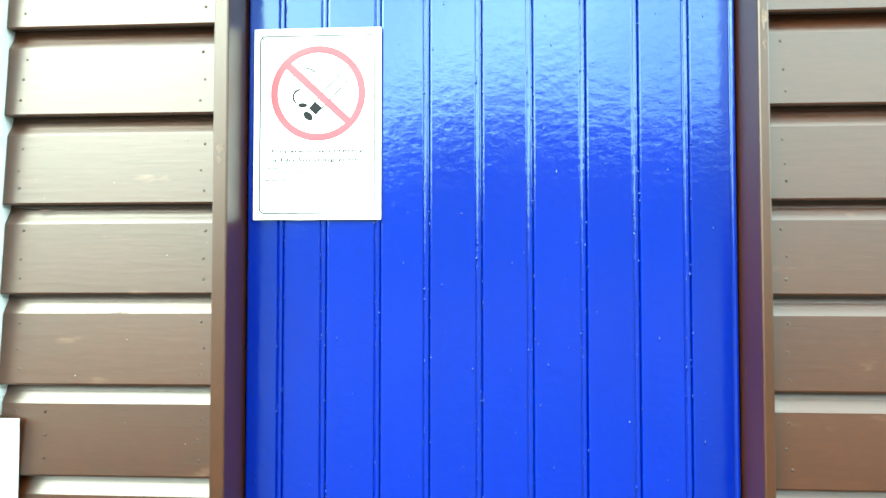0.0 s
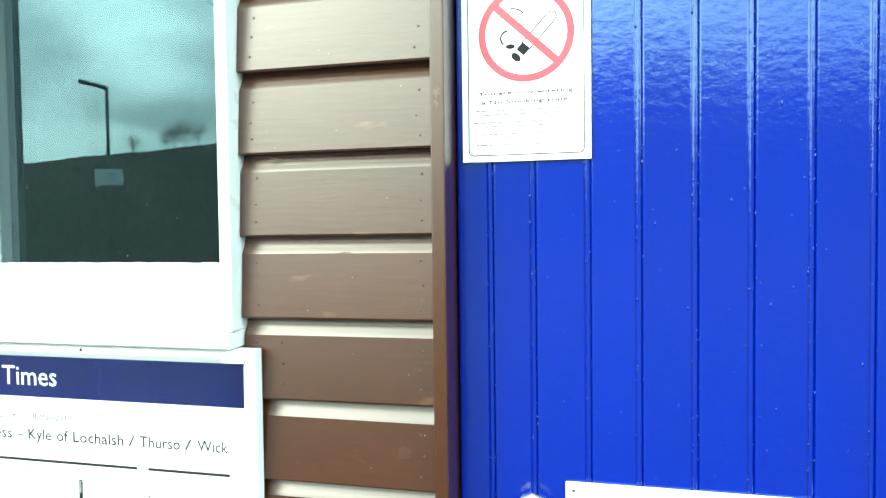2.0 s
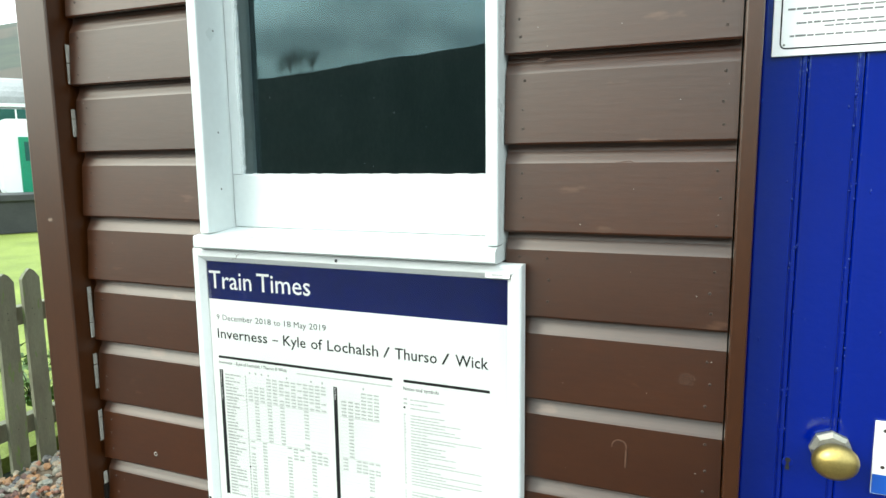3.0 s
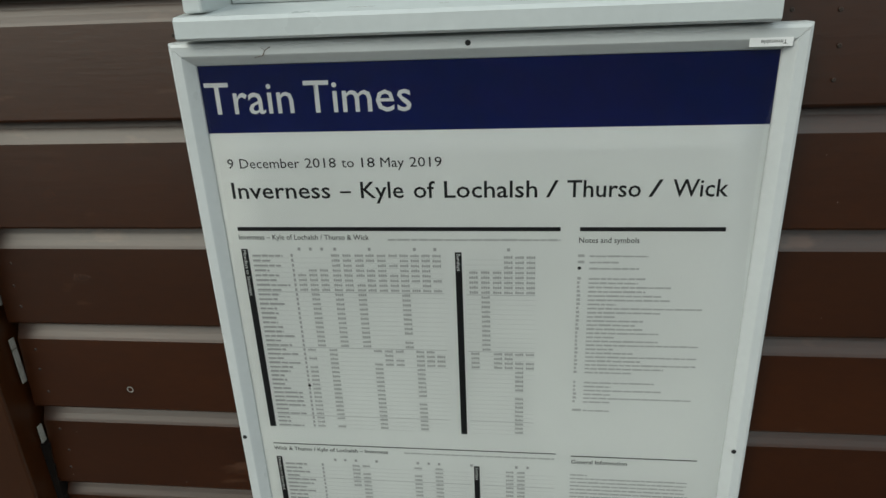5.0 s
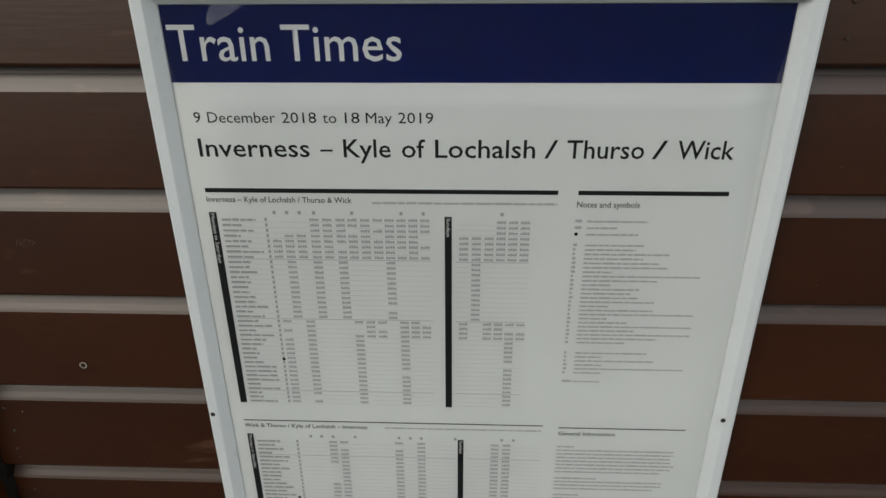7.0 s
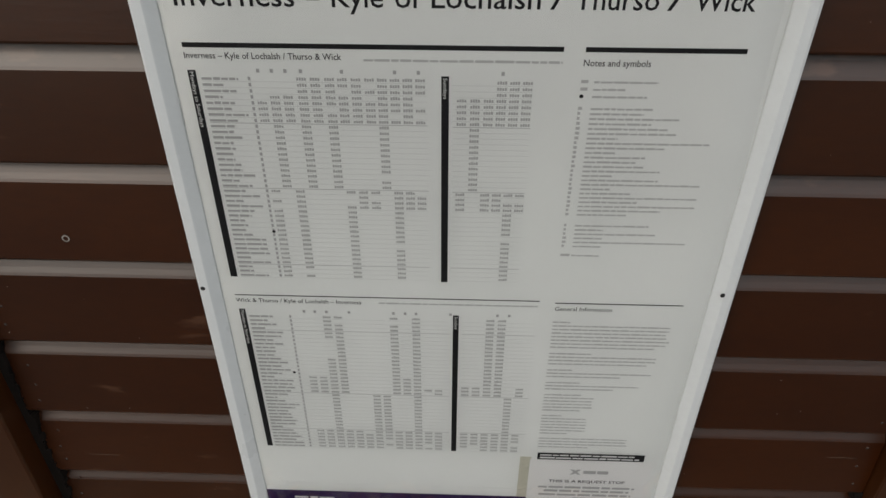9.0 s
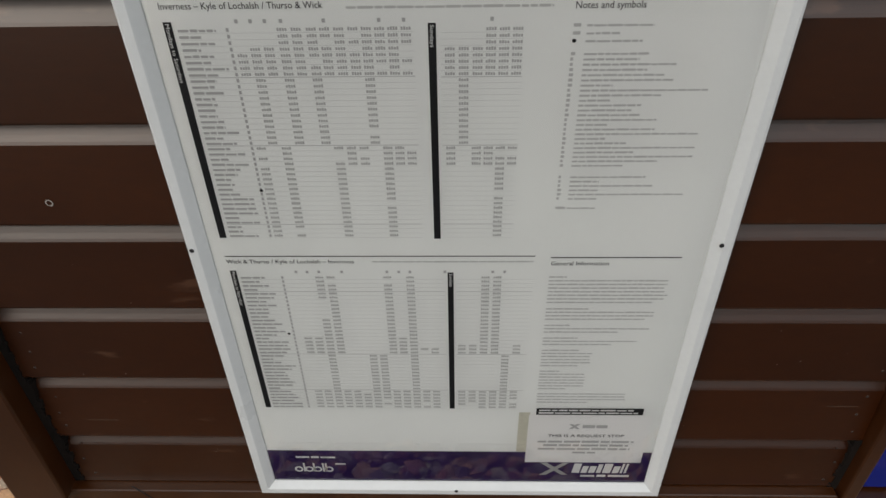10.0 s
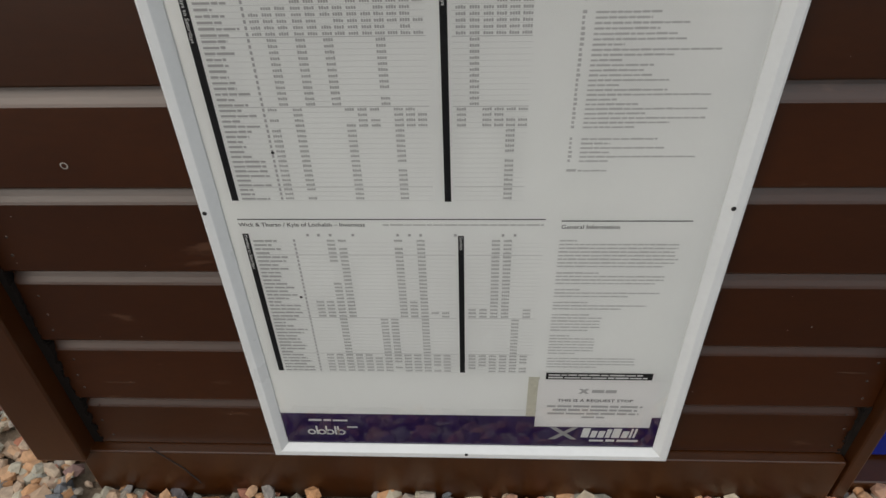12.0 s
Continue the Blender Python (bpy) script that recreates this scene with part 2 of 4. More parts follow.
LAND, STONE = land_material(), stone_material()
ASPHALT = material("dark_platform", (0.020, 0.020, 0.021), 0.8, var=(0.036, 0.036, 0.036), var_scale=3, bump=0.003, bump_scale=120)
GRIT = material("gravel_bed", (0.10, 0.075, 0.05), 0.9, var=(0.24, 0.18, 0.12), var_scale=26, bump=0.012, bump_scale=40)


# ---- mesh helpers ----
def box(bm, x0, x1, y0, y1, z0, z1, bevel=0.0):
    vs = [bm.verts.new(p) for p in ((x0, y0, z0), (x1, y0, z0), (x1, y1, z0), (x0, y1, z0), (x0, y0, z1), (x1, y0, z1), (x1, y1, z1), (x0, y1, z1))]
    fs = [bm.faces.new([vs[i] for i in q]) for q in ((0, 3, 2, 1), (4, 5, 6, 7), (0, 1, 5, 4), (1, 2, 6, 5), (2, 3, 7, 6), (3, 0, 4, 7))]
    if bevel:
        es = list({e for f in fs for e in f.edges})
        bmesh.ops.bevel(bm, geom=es, offset=bevel, segments=2, affect="EDGES", profile=0.5)
    return bm


def boxed(*a):
    return box(bmesh.new(), *a)


def prism(bm, outline, axis, a, c):
    """Extrudes a closed outline (pairs) along axis x, y or z from a to c."""
    def at(p, t):
        return {"x": (t, p[0], p[1]), "y": (p[0], t, p[1]), "z": (p[0], p[1], t)}[axis]
    lo, hi = [bm.verts.new(at(p, a)) for p in outline], [bm.verts.new(at(p, c)) for p in outline]
    k = len(outline)
    bm.faces.new(lo[::-1])
    bm.faces.new(hi)
    for i in range(k):
        bm.faces.new((lo[i], lo[(i + 1) % k], hi[(i + 1) % k], hi[i]))
    bmesh.ops.recalc_face_normals(bm, faces=bm.faces)
    return bm


def lathe(bm, rings, segs=24, squash=(1, 1)):
    """Rings (radius, y) turned about the y axis."""
    rows = []
    for r, y in rings:
        rows.append([bm.verts.new((r * squash[0] * math.cos(2 * math.pi * i / segs), y, r * squash[1] * math.sin(2 * math.pi * i / segs))) for i in range(segs)])
    for a, c in zip(rows, rows[1:]):
        for i in range(segs):
            bm.faces.new((a[i], a[(i + 1) % segs], c[(i + 1) % segs], c[i]))
    bm.faces.new(rows[0])
    bm.faces.new(rows[-1][::-1])
    bmesh.ops.recalc_face_normals(bm, faces=bm.faces)
    return bm


def tube(bm, p, q, r0, r1, segs=8):
    p, q = Vector(p), Vector(q)
    z = (q - p).normalized()
    x = z.orthogonal().normalized()
    y = z.cross(x)
    a = [bm.verts.new(p + (x * math.cos(t) + y * math.sin(t)) * r0) for t in (2 * math.pi * i / segs for i in range(segs))]
    c = [bm.verts.new(q + (x * math.cos(t) + y * math.sin(t)) * r1) for t in (2 * math.pi * i / segs for i in range(segs))]
    for i in range(segs):
        bm.faces.new((a[i], a[(i + 1) % segs], c[(i + 1) % segs], c[i]))
    bm.faces.new(a[::-1])
    bm.faces.new(c)
    return bm


def part(name, bm, mat, parent=None, label="", smooth=False):
    me = bpy.data.meshes.new(name)
    bm.to_mesh(me)
    bm.free()
    me.materials.append(mat)
    if smooth:
        for f in me.polygons:
            f.use_smooth = True
    ob = new(name, me)
    ob.parent = parent
    return tagged(ob, label) if label else ob


def thing(name, label, category, group="", kind="", at=(0, 0, 0)):
    ob = new(name)
    ob.location = at
    return tagged(ob, label, category, group, kind)


def flat(bm, x0, x1, z0, z1, y):
    """An upright printed patch that faces -y."""
    bm.faces.new([bm.verts.new(p) for p in ((x0, y, z0), (x1, y, z0), (x1, y, z1), (x0, y, z1))])
    return bm


def flat_outline(bm, pts, y):
    bm.faces.new([bm.verts.new((x, y, z)) for x, z in pts])
    return bm


def arc_band(bm, cx, cz, r0, r1, a0, a1, y, segs=48):
    """A flat ring or arc, angles in degrees."""
    ts = [radians(a0 + (a1 - a0) * i / segs) for i in range(segs + 1)]
    inner = [bm.verts.new((cx + r0 * math.cos(t), y, cz + r0 * math.sin(t))) for t in ts]
    outer = [bm.verts.new((cx + r1 * math.cos(t), y, cz + r1 * math.sin(t))) for t in ts]
    for i in range(segs):
        bm.faces.new((inner[i], outer[i], outer[i + 1], inner[i + 1]))
    return bm


def words(name, body, x0, x1, z, cap, y, mat, parent, bold=0.0, turn=0, label=""):
    """Lettering from x0 to x1 on the baseline z, capitals cap high, facing -y. turn=90: reads downwards from (x0, z), x1 - x0 long."""
    cu = bpy.data.curves.new(name, "FONT")
    cu.body, cu.size, cu.offset, cu.resolution_u = body, 1.0, bold, 2
    tmp = new("lettering", cu)
    me = bpy.data.meshes.new_from_object(tmp.evaluated_get(bpy.context.evaluated_depsgraph_get()))
    bpy.data.objects.remove(tmp)
    bpy.data.curves.remove(cu)
    xs = [v.co.x for v in me.vertices]
    sx, sz, left = (x1 - x0) / (max(xs) - min(xs)), cap / 0.70, min(xs)
    for v in me.vertices:
        u, w = (v.co.x - left) * sx, v.co.y * sz
        v.co = (x0 + w, y, z - u) if turn == 90 else ((x1 - u, y, z - w) if turn == 180 else (x0 + u, y, z + w))
    me.materials.clear()
    me.materials.append(mat)
    me.name = name
    ob = new(name, me)
    ob.parent = parent
    return tagged(ob, label) if label else ob


# ---- the plan of the front wall ----
FACE = 1.028                     # the boards' front
BACKING, INSIDE = 1.055, 1.16
COURSE, FIRST = 0.1456, 2.002    # height of a course; bottom edge of course nought
WEST, EAST, TOP = -1.865, 2.1, 2.75
DOOR_L, DOOR_R, DOOR_TOP = -0.372, 0.441, 2.16
WIN_L, WIN_R, WIN_LOW, WIN_TOP = -1.392, -0.757, 1.367, 2.30

# ---- ground ----
SKYLINE_AZ = (-180, -174, -168, -160, -154.8, -148, -138.7, -134.9, -125, -110, -80, -56, -53, -20, 40, 100, 140, 165, 180)
SKYLINE_EL = (14.3, 13.0, 10.6, 8.8, 8.1, 7.1, 5.8, 5.2, 4.5, 4.1, 6.0, 9.0, 9.8, 9.0, 7.0, 7.5, 10.5, 13.0, 14.3)


def land_height(x, y):
    """Height of the land over the flat, away from the building."""
    r, az = math.hypot(x + 1, y), math.degrees(math.atan2(x + 1, y))
    rise = min(1.0, max(0.0, (r - 60) / 560)) ** 1.25
    return math.tan(radians(float(np.interp(az, SKYLINE_AZ, SKYLINE_EL)))) * 640 * rise


def ground():
    radii = [0.0, 2, 4, 7, 11, 16, 24, 36, 55, 80, 120, 180, 260, 360, 480, 600, 720, 900, 1300, 2200, 4200]
    cols, verts, faces = 240, [], []
    for i, r in enumerate(radii):
        for j in range(cols):
            az = -180 + 360 * j / cols
            d = toward(az)
            rise = min(1.0, max(0.0, (r - 60) / 560)) ** 1.25
            tall = math.tan(radians(float(np.interp(az, SKYLINE_AZ, SKYLINE_EL)))) * 640
            h = tall * rise * (1.0 if r < 700 else max(0.45, 1 - (r - 700) / 2500))
            if r > 60:
                h += noise.fractal(Vector((d.x * r, d.y * r, 0)) * 0.012, 1.0, 2.0, 4) * 3.2 * rise
            elif r > 4:
                h += noise.noise(Vector((d.x * r, d.y * r, 0)) * 0.35) * 0.05
            verts.append((-1 + d.x * r, d.y * r, GROUND - 0.03 + h))
    for i in range(len(radii) - 1):
        for j in range(cols):
            k = (j + 1) % cols
            faces.append((i * cols + j, i * cols + k, (i + 1) * cols + k, (i + 1) * cols + j))
    me = bpy.data.meshes.new("ground")
    me.from_pydata(verts, [], faces)
    bm = bmesh.new()
    bm.from_mesh(me)
    bmesh.ops.remove_doubles(bm, verts=bm.verts, dist=0.0005)
    bmesh.ops.recalc_face_normals(bm, faces=bm.faces)
    bm.to_mesh(me)
    bm.free()
    me.materials.append(LAND)
    for f in me.polygons:
        f.use_smooth = True
    return tagged(new("ground", me), "green grass and heathery moor rising to hills", "ground", kind="structure")


ground()
bed = part("pavement", boxed(-3.32, 3.0, 0.80, 6.0, GROUND - 0.25, GROUND), GRIT)
tagged(bed, "gravel bed laid round the wooden building", "gravel", kind="structure")


verge = part("pavement", boxed(-19.0, -3.46, 0.81, 14.0, GROUND - 0.3, GROUND + 0.045), GRASS)
tagged(verge, "bright green mown grass verge beyond the fence", "grass", kind="structure")


platform = part("platform", boxed(-40.0, 40.0, -9.0, 0.796, GROUND - 0.3, GROUND + 0.004), ASPHALT)
tagged(platform, "dark asphalt station platform before the building", "platform", kind="structure")


def gravel():
    """Loose stones on the bed, thickest where they can be seen."""
    rng = np.random.default_rng(5)
    ico = bmesh.new()
    bmesh.ops.create_icosphere(ico, subdivisions=1, radius=1)
    ico.verts.ensure_lookup_table()
    base = np.array([v.co[:] for v in ico.verts])
    tri = np.array([[v.index for v in f.verts] for f in ico.faces])
    ico.free()
    spots = []
    for (x0, x1, y0, y1, per, layers) in ((-3.34, -1.885, 0.81, 3.2, 1500, 1), (-2.4, -1.885, 0.81, 1.9, 900, 2), (-1.9, 0.9, 0.82, 0.99, 2200, 2), (-1.95, -1.80, 0.95, 1.05, 2600, 2), (-1.80, -0.15, 0.90, 1.002, 2600, 3), (-0.40, 0.0, 0.95, 1.03, 2400, 3)):
        count = int((x1 - x0) * (y1 - y0) * per)
        p = rng.random((count, 3))
        spots.append(np.stack([x0 + p[:, 0] * (x1 - x0), y0 + p[:, 1] * (y1 - y0), GROUND + 0.008 + p[:, 2] * 0.012 * layers], 1))
    spots = np.concatenate(spots)
    verts, faces = [], []
    for i, s in enumerate(spots):
        size = rng.uniform(0.008, 0.022)
        shape = base * (1 + rng.uniform(-0.28, 0.28, (len(base), 1))) * rng.uniform(0.65, 1.35, 3) * [1, 1, 0.7]
        q = Euler(rng.uniform(-0.5, 0.5, 2).tolist() + [float(rng.uniform(0, 6.3))]).to_matrix()
        verts.append(shape @ np.array(q).T * size + s)
        faces.append(tri + i * len(base))
    verts, faces = np.concatenate(verts), np.concatenate(faces)
    me = bpy.data.meshes.new("gravel")
    me.from_pydata(verts.tolist(), [], faces.tolist())
    me.materials.append(STONE)
    return tagged(new("gravel", me), "loose orange, grey and buff gravel stones by the wall", "gravel", kind="stuff")


gravel()


# ---- the building ----
def front_wall():
    bm = bmesh.new()
    for a in ((WEST + 0.01, WIN_L, 0.16, TOP), (WIN_L, WIN_R, 0.16, WIN_LOW), (WIN_L, WIN_R, WIN_TOP, TOP), (WIN_R, DOOR_L - 0.026, 0.16, TOP),
              (DOOR_L - 0.026, DOOR_R + 0.02, DOOR_TOP + 0.03, TOP), (DOOR_R + 0.02, EAST - 0.01, 0.16, TOP)):
        box(bm, a[0], a[1], BACKING, INSIDE, a[2], a[3])
    return tagged(part("wall_front", bm, TRIM_BROWN), "brown painted shiplap timber wall of a small station building", "wall", kind="structure")


wall = front_wall()
nail_bm = lathe(bmesh.new(), ((0.0026, 0.0), (0.0018, -0.0012)), 8)
nail_me = bpy.data.meshes.new("nail")
nail_bm.to_mesh(nail_me)
nail_bm.free()
nail_me.materials.append(NAIL)


def shiplap(x0, x1, z0, z1, rng):
    """One board: a flat face with a hollow along its top edge, tucked under the lip of the board above."""
    d = rng.uniform(-0.0012, 0.0012)
    f, full = FACE + d, z1 - z0 > 0.11
    if full:
        pts = [(f + 0.0002, z0), (f - 0.0012, z0 + 0.003), (f + 0.0066, z1 - 0.0276), (f + 0.0084, z1 - 0.0238), (f + 0.0125, z1 - 0.0165),
               (f + 0.0165, z1 - 0.0085), (f + 0.0190, z1 - 0.001), (f + 0.0196, z1 + 0.007), (BACKING - 0.001, z1 + 0.007), (BACKING - 0.001, z0 + 0.008), (f + 0.016, z0 + 0.0012)]
    else:
        pts = [(f + 0.0012, z0), (f, z0 + 0.003), (f, z1), (BACKING - 0.001, z1), (BACKING - 0.001, z0)]
    tilt = rng.uniform(-0.0009, 0.0009)
    bm = bmesh.new()
    prism(bm, pts, "x", x0, x1)
    for v in bm.verts:
        v.co.z += tilt * (1 if v.co.x > (x0 + x1) / 2 else -1)
    board = part("board", bm, BROWN, wall)
    for x in ((x0 + 0.028, x1 - 0.024) if full and x1 - x0 < 1.2 else (x0 + 0.028, x0 + 0.72, x1 - 0.024)):
        for z in (z0 + 0.024, z0 + 0.060, z0 + 0.098):
            nail = new("nail", nail_me)
            nail.parent = board
            nail.location = (x + rng.uniform(-0.005, 0.005), f - 0.0012 + 0.07 * (z - z0), z + rng.uniform(-0.006, 0.006))


rng = random.Random(11)
for k in range(-5, 13):
    z0 = FIRST - COURSE * k
    z1 = z0 + COURSE - 0.0035
    if z0 > TOP:
        continue
    left, gap, right = WEST + 0.105 + rng.uniform(-0.003, 0.003), DOOR_L - 0.0265, DOOR_R + 0.0185
    z0 = max(z0, 0.2735)
    if z0 > DOOR_TOP + 0.06:
        shiplap(left, EAST - 0.09, z0, min(z1, TOP), rng)
        continue
    if k <= 4:
        shiplap(left, WIN_L - 0.002, z0, z1, rng)
        shiplap(WIN_R + 0.002, gap, z0, z1, rng)
    elif k == 5:
        shiplap(left, WIN_L - 0.008, z0, z1, rng)
        shiplap(WIN_L - 0.008, WIN_R + 0.002, z0, 1.362, rng)
        shiplap(WIN_R + 0.002, gap, z0, z1, rng)
    else:
        shiplap(left, gap, z0, z1, rng)
    shiplap(right, EAST - 0.09, z0, z1, rng)

plinth = tagged(part("baseboard", boxed(WEST + 0.07, DOOR_L - 0.03, 1.006, BACKING - 0.001, 0.13, 0.272, 0.003), TRIM_BROWN), "low brown base board at the foot of the wall", "baseboard", kind="structure")
tagged(part("baseboard", boxed(DOOR_R + 0.02, EAST - 0.08, 1.006, BACKING - 0.001, 0.13, 0.272, 0.003), TRIM_BROWN), "low brown base board at the foot of the wall", "baseboard", kind="structure")
for x0, x1 in ((WEST, WEST + 0.094), (EAST - 0.09, EAST)):
    tagged(part("trim", boxed(x0, x1, 0.988, INSIDE, 0.265, TOP, 0.004), TRIM_BROWN), "brown painted vertical corner board", "corner board", kind="structure")


def board_face(z):
    """The plane of the boards' faces at the height z."""
    k = math.ceil((FIRST - z) / COURSE)
    return FACE - 0.0012 + 0.07 * (z - (FIRST - COURSE * k))


def wear_marks():
    """Flaked filler, chips, scuffs and paint specks on the boards and linings."""
    r = random.Random(14)
    fil = bmesh.new()
    for z0, z1 in ((1.135, 1.255), (1.010, 1.095), (1.715, 1.80), (0.880, 0.955), (1.600, 1.66), (0.770, 0.800)):
        z = z0
        while z < z1:
            h = r.uniform(0.03, 0.07)
            box(fil, WEST + 0.0992, WEST + 0.1006 + r.uniform(0, 0.0008), 1.0250, FACE + 0.006, z, min(z + h, z1))
            z += h + r.uniform(0.0003, 0.003)
    tagged(part("filler", fil, PALE_PAINT, wall, "flaking pale filler"), kind="stuff")
    for x, z, w, h, y in ((-0.3845, 1.797, 0.0085, 0.013, 1.0035), (-0.3860, 1.778, 0.0065, 0.008, 1.0035), (0.4495, 1.985, 0.006, 0.022, 1.0035), (0.450, 1.945, 0.004, 0.012, 1.0035), (-0.3825, 0.992, 0.0080, 0.017, 1.0035), (-1.815, 1.415, 0.012, 0.007, 0.9875)):
        pts = [(x + w * r.uniform(0.3, 1.0) * math.cos(t), z + h * r.uniform(0.3, 1.0) * math.sin(t)) for t in (radians(18 * j) for j in range(20))]
        part("chip", flat_outline(bmesh.new(), pts, y), CHIP, wall)
    # near-black ragged strips up the two corners, narrower towards the top
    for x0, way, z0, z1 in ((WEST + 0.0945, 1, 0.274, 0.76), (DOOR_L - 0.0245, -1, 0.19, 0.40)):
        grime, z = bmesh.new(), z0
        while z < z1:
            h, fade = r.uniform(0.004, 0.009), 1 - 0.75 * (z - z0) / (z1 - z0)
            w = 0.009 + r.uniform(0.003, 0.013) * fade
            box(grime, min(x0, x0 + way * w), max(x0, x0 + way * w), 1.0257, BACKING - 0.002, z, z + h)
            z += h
        tagged(part("grime", grime, CORNER_BLACK, wall, "ragged black strip in the corner"), kind="stuff")
    part("ring_mark", arc_band(bmesh.new(), -1.5955, 0.873, 0.0035, 0.0052, 0, 360, board_face(0.873) - 0.0007, 20), PALE_PAINT, wall)
    hook = bmesh.new()
    arc_band(hook, -0.556, 1.062, 0.0105, 0.0135, -10, 190, board_face(1.072) - 0.0012, 16)
    flat(hook, -0.5462, -0.5432, 1.028, 1.060, board_face(1.028) - 0.0012)
    part("scuff", hook, SCUFF, wall)
    for x, z, wide, tall in ((-0.560, 1.530, 0.016, 0.008), (-0.455, 1.192, 0.013, 0.010), (0.545, 1.318, 0.016, 0.012),
                             (-1.640, 1.175, 0.012, 0.009), (-1.625, 1.055, 0.016, 0.007), (-0.600, 1.660, 0.009, 0.005), (-0.690, 1.700, 0.012, 0.004)):
        knot = bmesh.new()
        for ring in range(3):
            lo, hi = 0.18 + 0.30 * ring, 0.30 + 0.30 * ring
            wob = [(1 + r.uniform(-0.22, 0.22)) for j in range(18)]
            ends = [[knot.verts.new((x + wide * e * wob[j] * math.cos(radians(20 * j)), board_face(z + tall * e * wob[j] * math.sin(radians(20 * j))) - 0.0008,
                                     z + tall * e * wob[j] * math.sin(radians(20 * j)))) for j in range(18)] for e in (lo, hi)]
            for j in range(r.choice((11, 14, 17))):
                knot.faces.new((ends[0][j], ends[0][j + 1], ends[1][j + 1], ends[1][j]))
        part("knot", knot, SCUFF, wall)
    crack = bmesh.new()
    top = (-1.655, 0.288)
    for dx, dz in ((0.020, -0.028), (0.026, -0.036), (0.022, -0.050)):
        end = (top[0] + dx, top[1] + dz)
        prism(crack, [(top[0], top[1]), (top[0] + 0.003, top[1]), (end[0] + 0.003, end[1]), end], "y", 1.0050, 1.0058)
        top = end
    part("crack", crack, DARK, plinth)
    part("scratch", flat(bmesh.new(), -1.470, -1.428, 1.2905, 1.2918, board_face(1.291) - 0.001), PALE_PAINT, wall)
    part("scratch", flat(bmesh.new(), -1.690, -1.640, 0.4415, 0.4423, board_face(0.442) - 0.001), CHIP, wall)
    part("scratch", flat(bmesh.new(), -0.480, -0.430, 0.4815, 0.4823, board_face(0.482) - 0.001), CHIP, wall)
    part("scratch", flat(bmesh.new(), -0.462, -0.418, 0.9470, 0.9477, board_face(0.947) - 0.001), CHIP, wall)
    sp = bmesh.new()
    for i in range(70):
        x, z = r.choice((r.uniform(-1.76, -1.43), r.uniform(-0.70, -0.41))), r.uniform(0.30, 1.9)
        if (FIRST - z) % COURSE < 0.035:
            continue
        e = r.uniform(0.0004, 0.0011)
        flat_outline(sp, [(x + e * math.cos(t), z + e * math.sin(t)) for t in (radians(60 * j) for j in range(6))], board_face(z) - 0.0015)
    tagged(part("paint_speck", sp, PALE_PAINT, wall), kind="stuff")


wear_marks()

# the rest of the shell
tagged(part("wall_west", boxed(WEST + 0.004, WEST + 0.10, INSIDE + 0.001, 4.2, 0.13, TOP), TRIM_BROWN), "brown painted end wall", "wall", kind="structure")
tagged(part("wall_east", boxed(EAST - 0.10, EAST - 0.004, INSIDE + 0.001, 4.2, 0.13, TOP), TRIM_BROWN), "brown painted end wall", "wall", kind="structure")
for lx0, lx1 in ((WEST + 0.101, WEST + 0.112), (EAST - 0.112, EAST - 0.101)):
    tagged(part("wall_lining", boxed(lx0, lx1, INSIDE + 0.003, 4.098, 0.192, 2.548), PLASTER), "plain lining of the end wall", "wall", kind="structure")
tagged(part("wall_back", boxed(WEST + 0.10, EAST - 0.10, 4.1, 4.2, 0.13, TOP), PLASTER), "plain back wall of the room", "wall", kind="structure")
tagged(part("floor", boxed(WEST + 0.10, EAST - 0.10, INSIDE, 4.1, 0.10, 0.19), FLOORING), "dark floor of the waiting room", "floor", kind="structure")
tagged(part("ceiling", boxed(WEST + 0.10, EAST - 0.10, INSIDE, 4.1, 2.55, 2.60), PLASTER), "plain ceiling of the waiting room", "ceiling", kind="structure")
roof_bm = prism(bmesh.new(), [(0.90, TOP + 0.002), (4.35, TOP + 0.002), (2.62, TOP + 1.0)], "x", WEST - 0.1, EAST + 0.1)
tagged(part("roof", roof_bm, ROOFING), "grey pitched roof of the building", "roof", kind="structure")


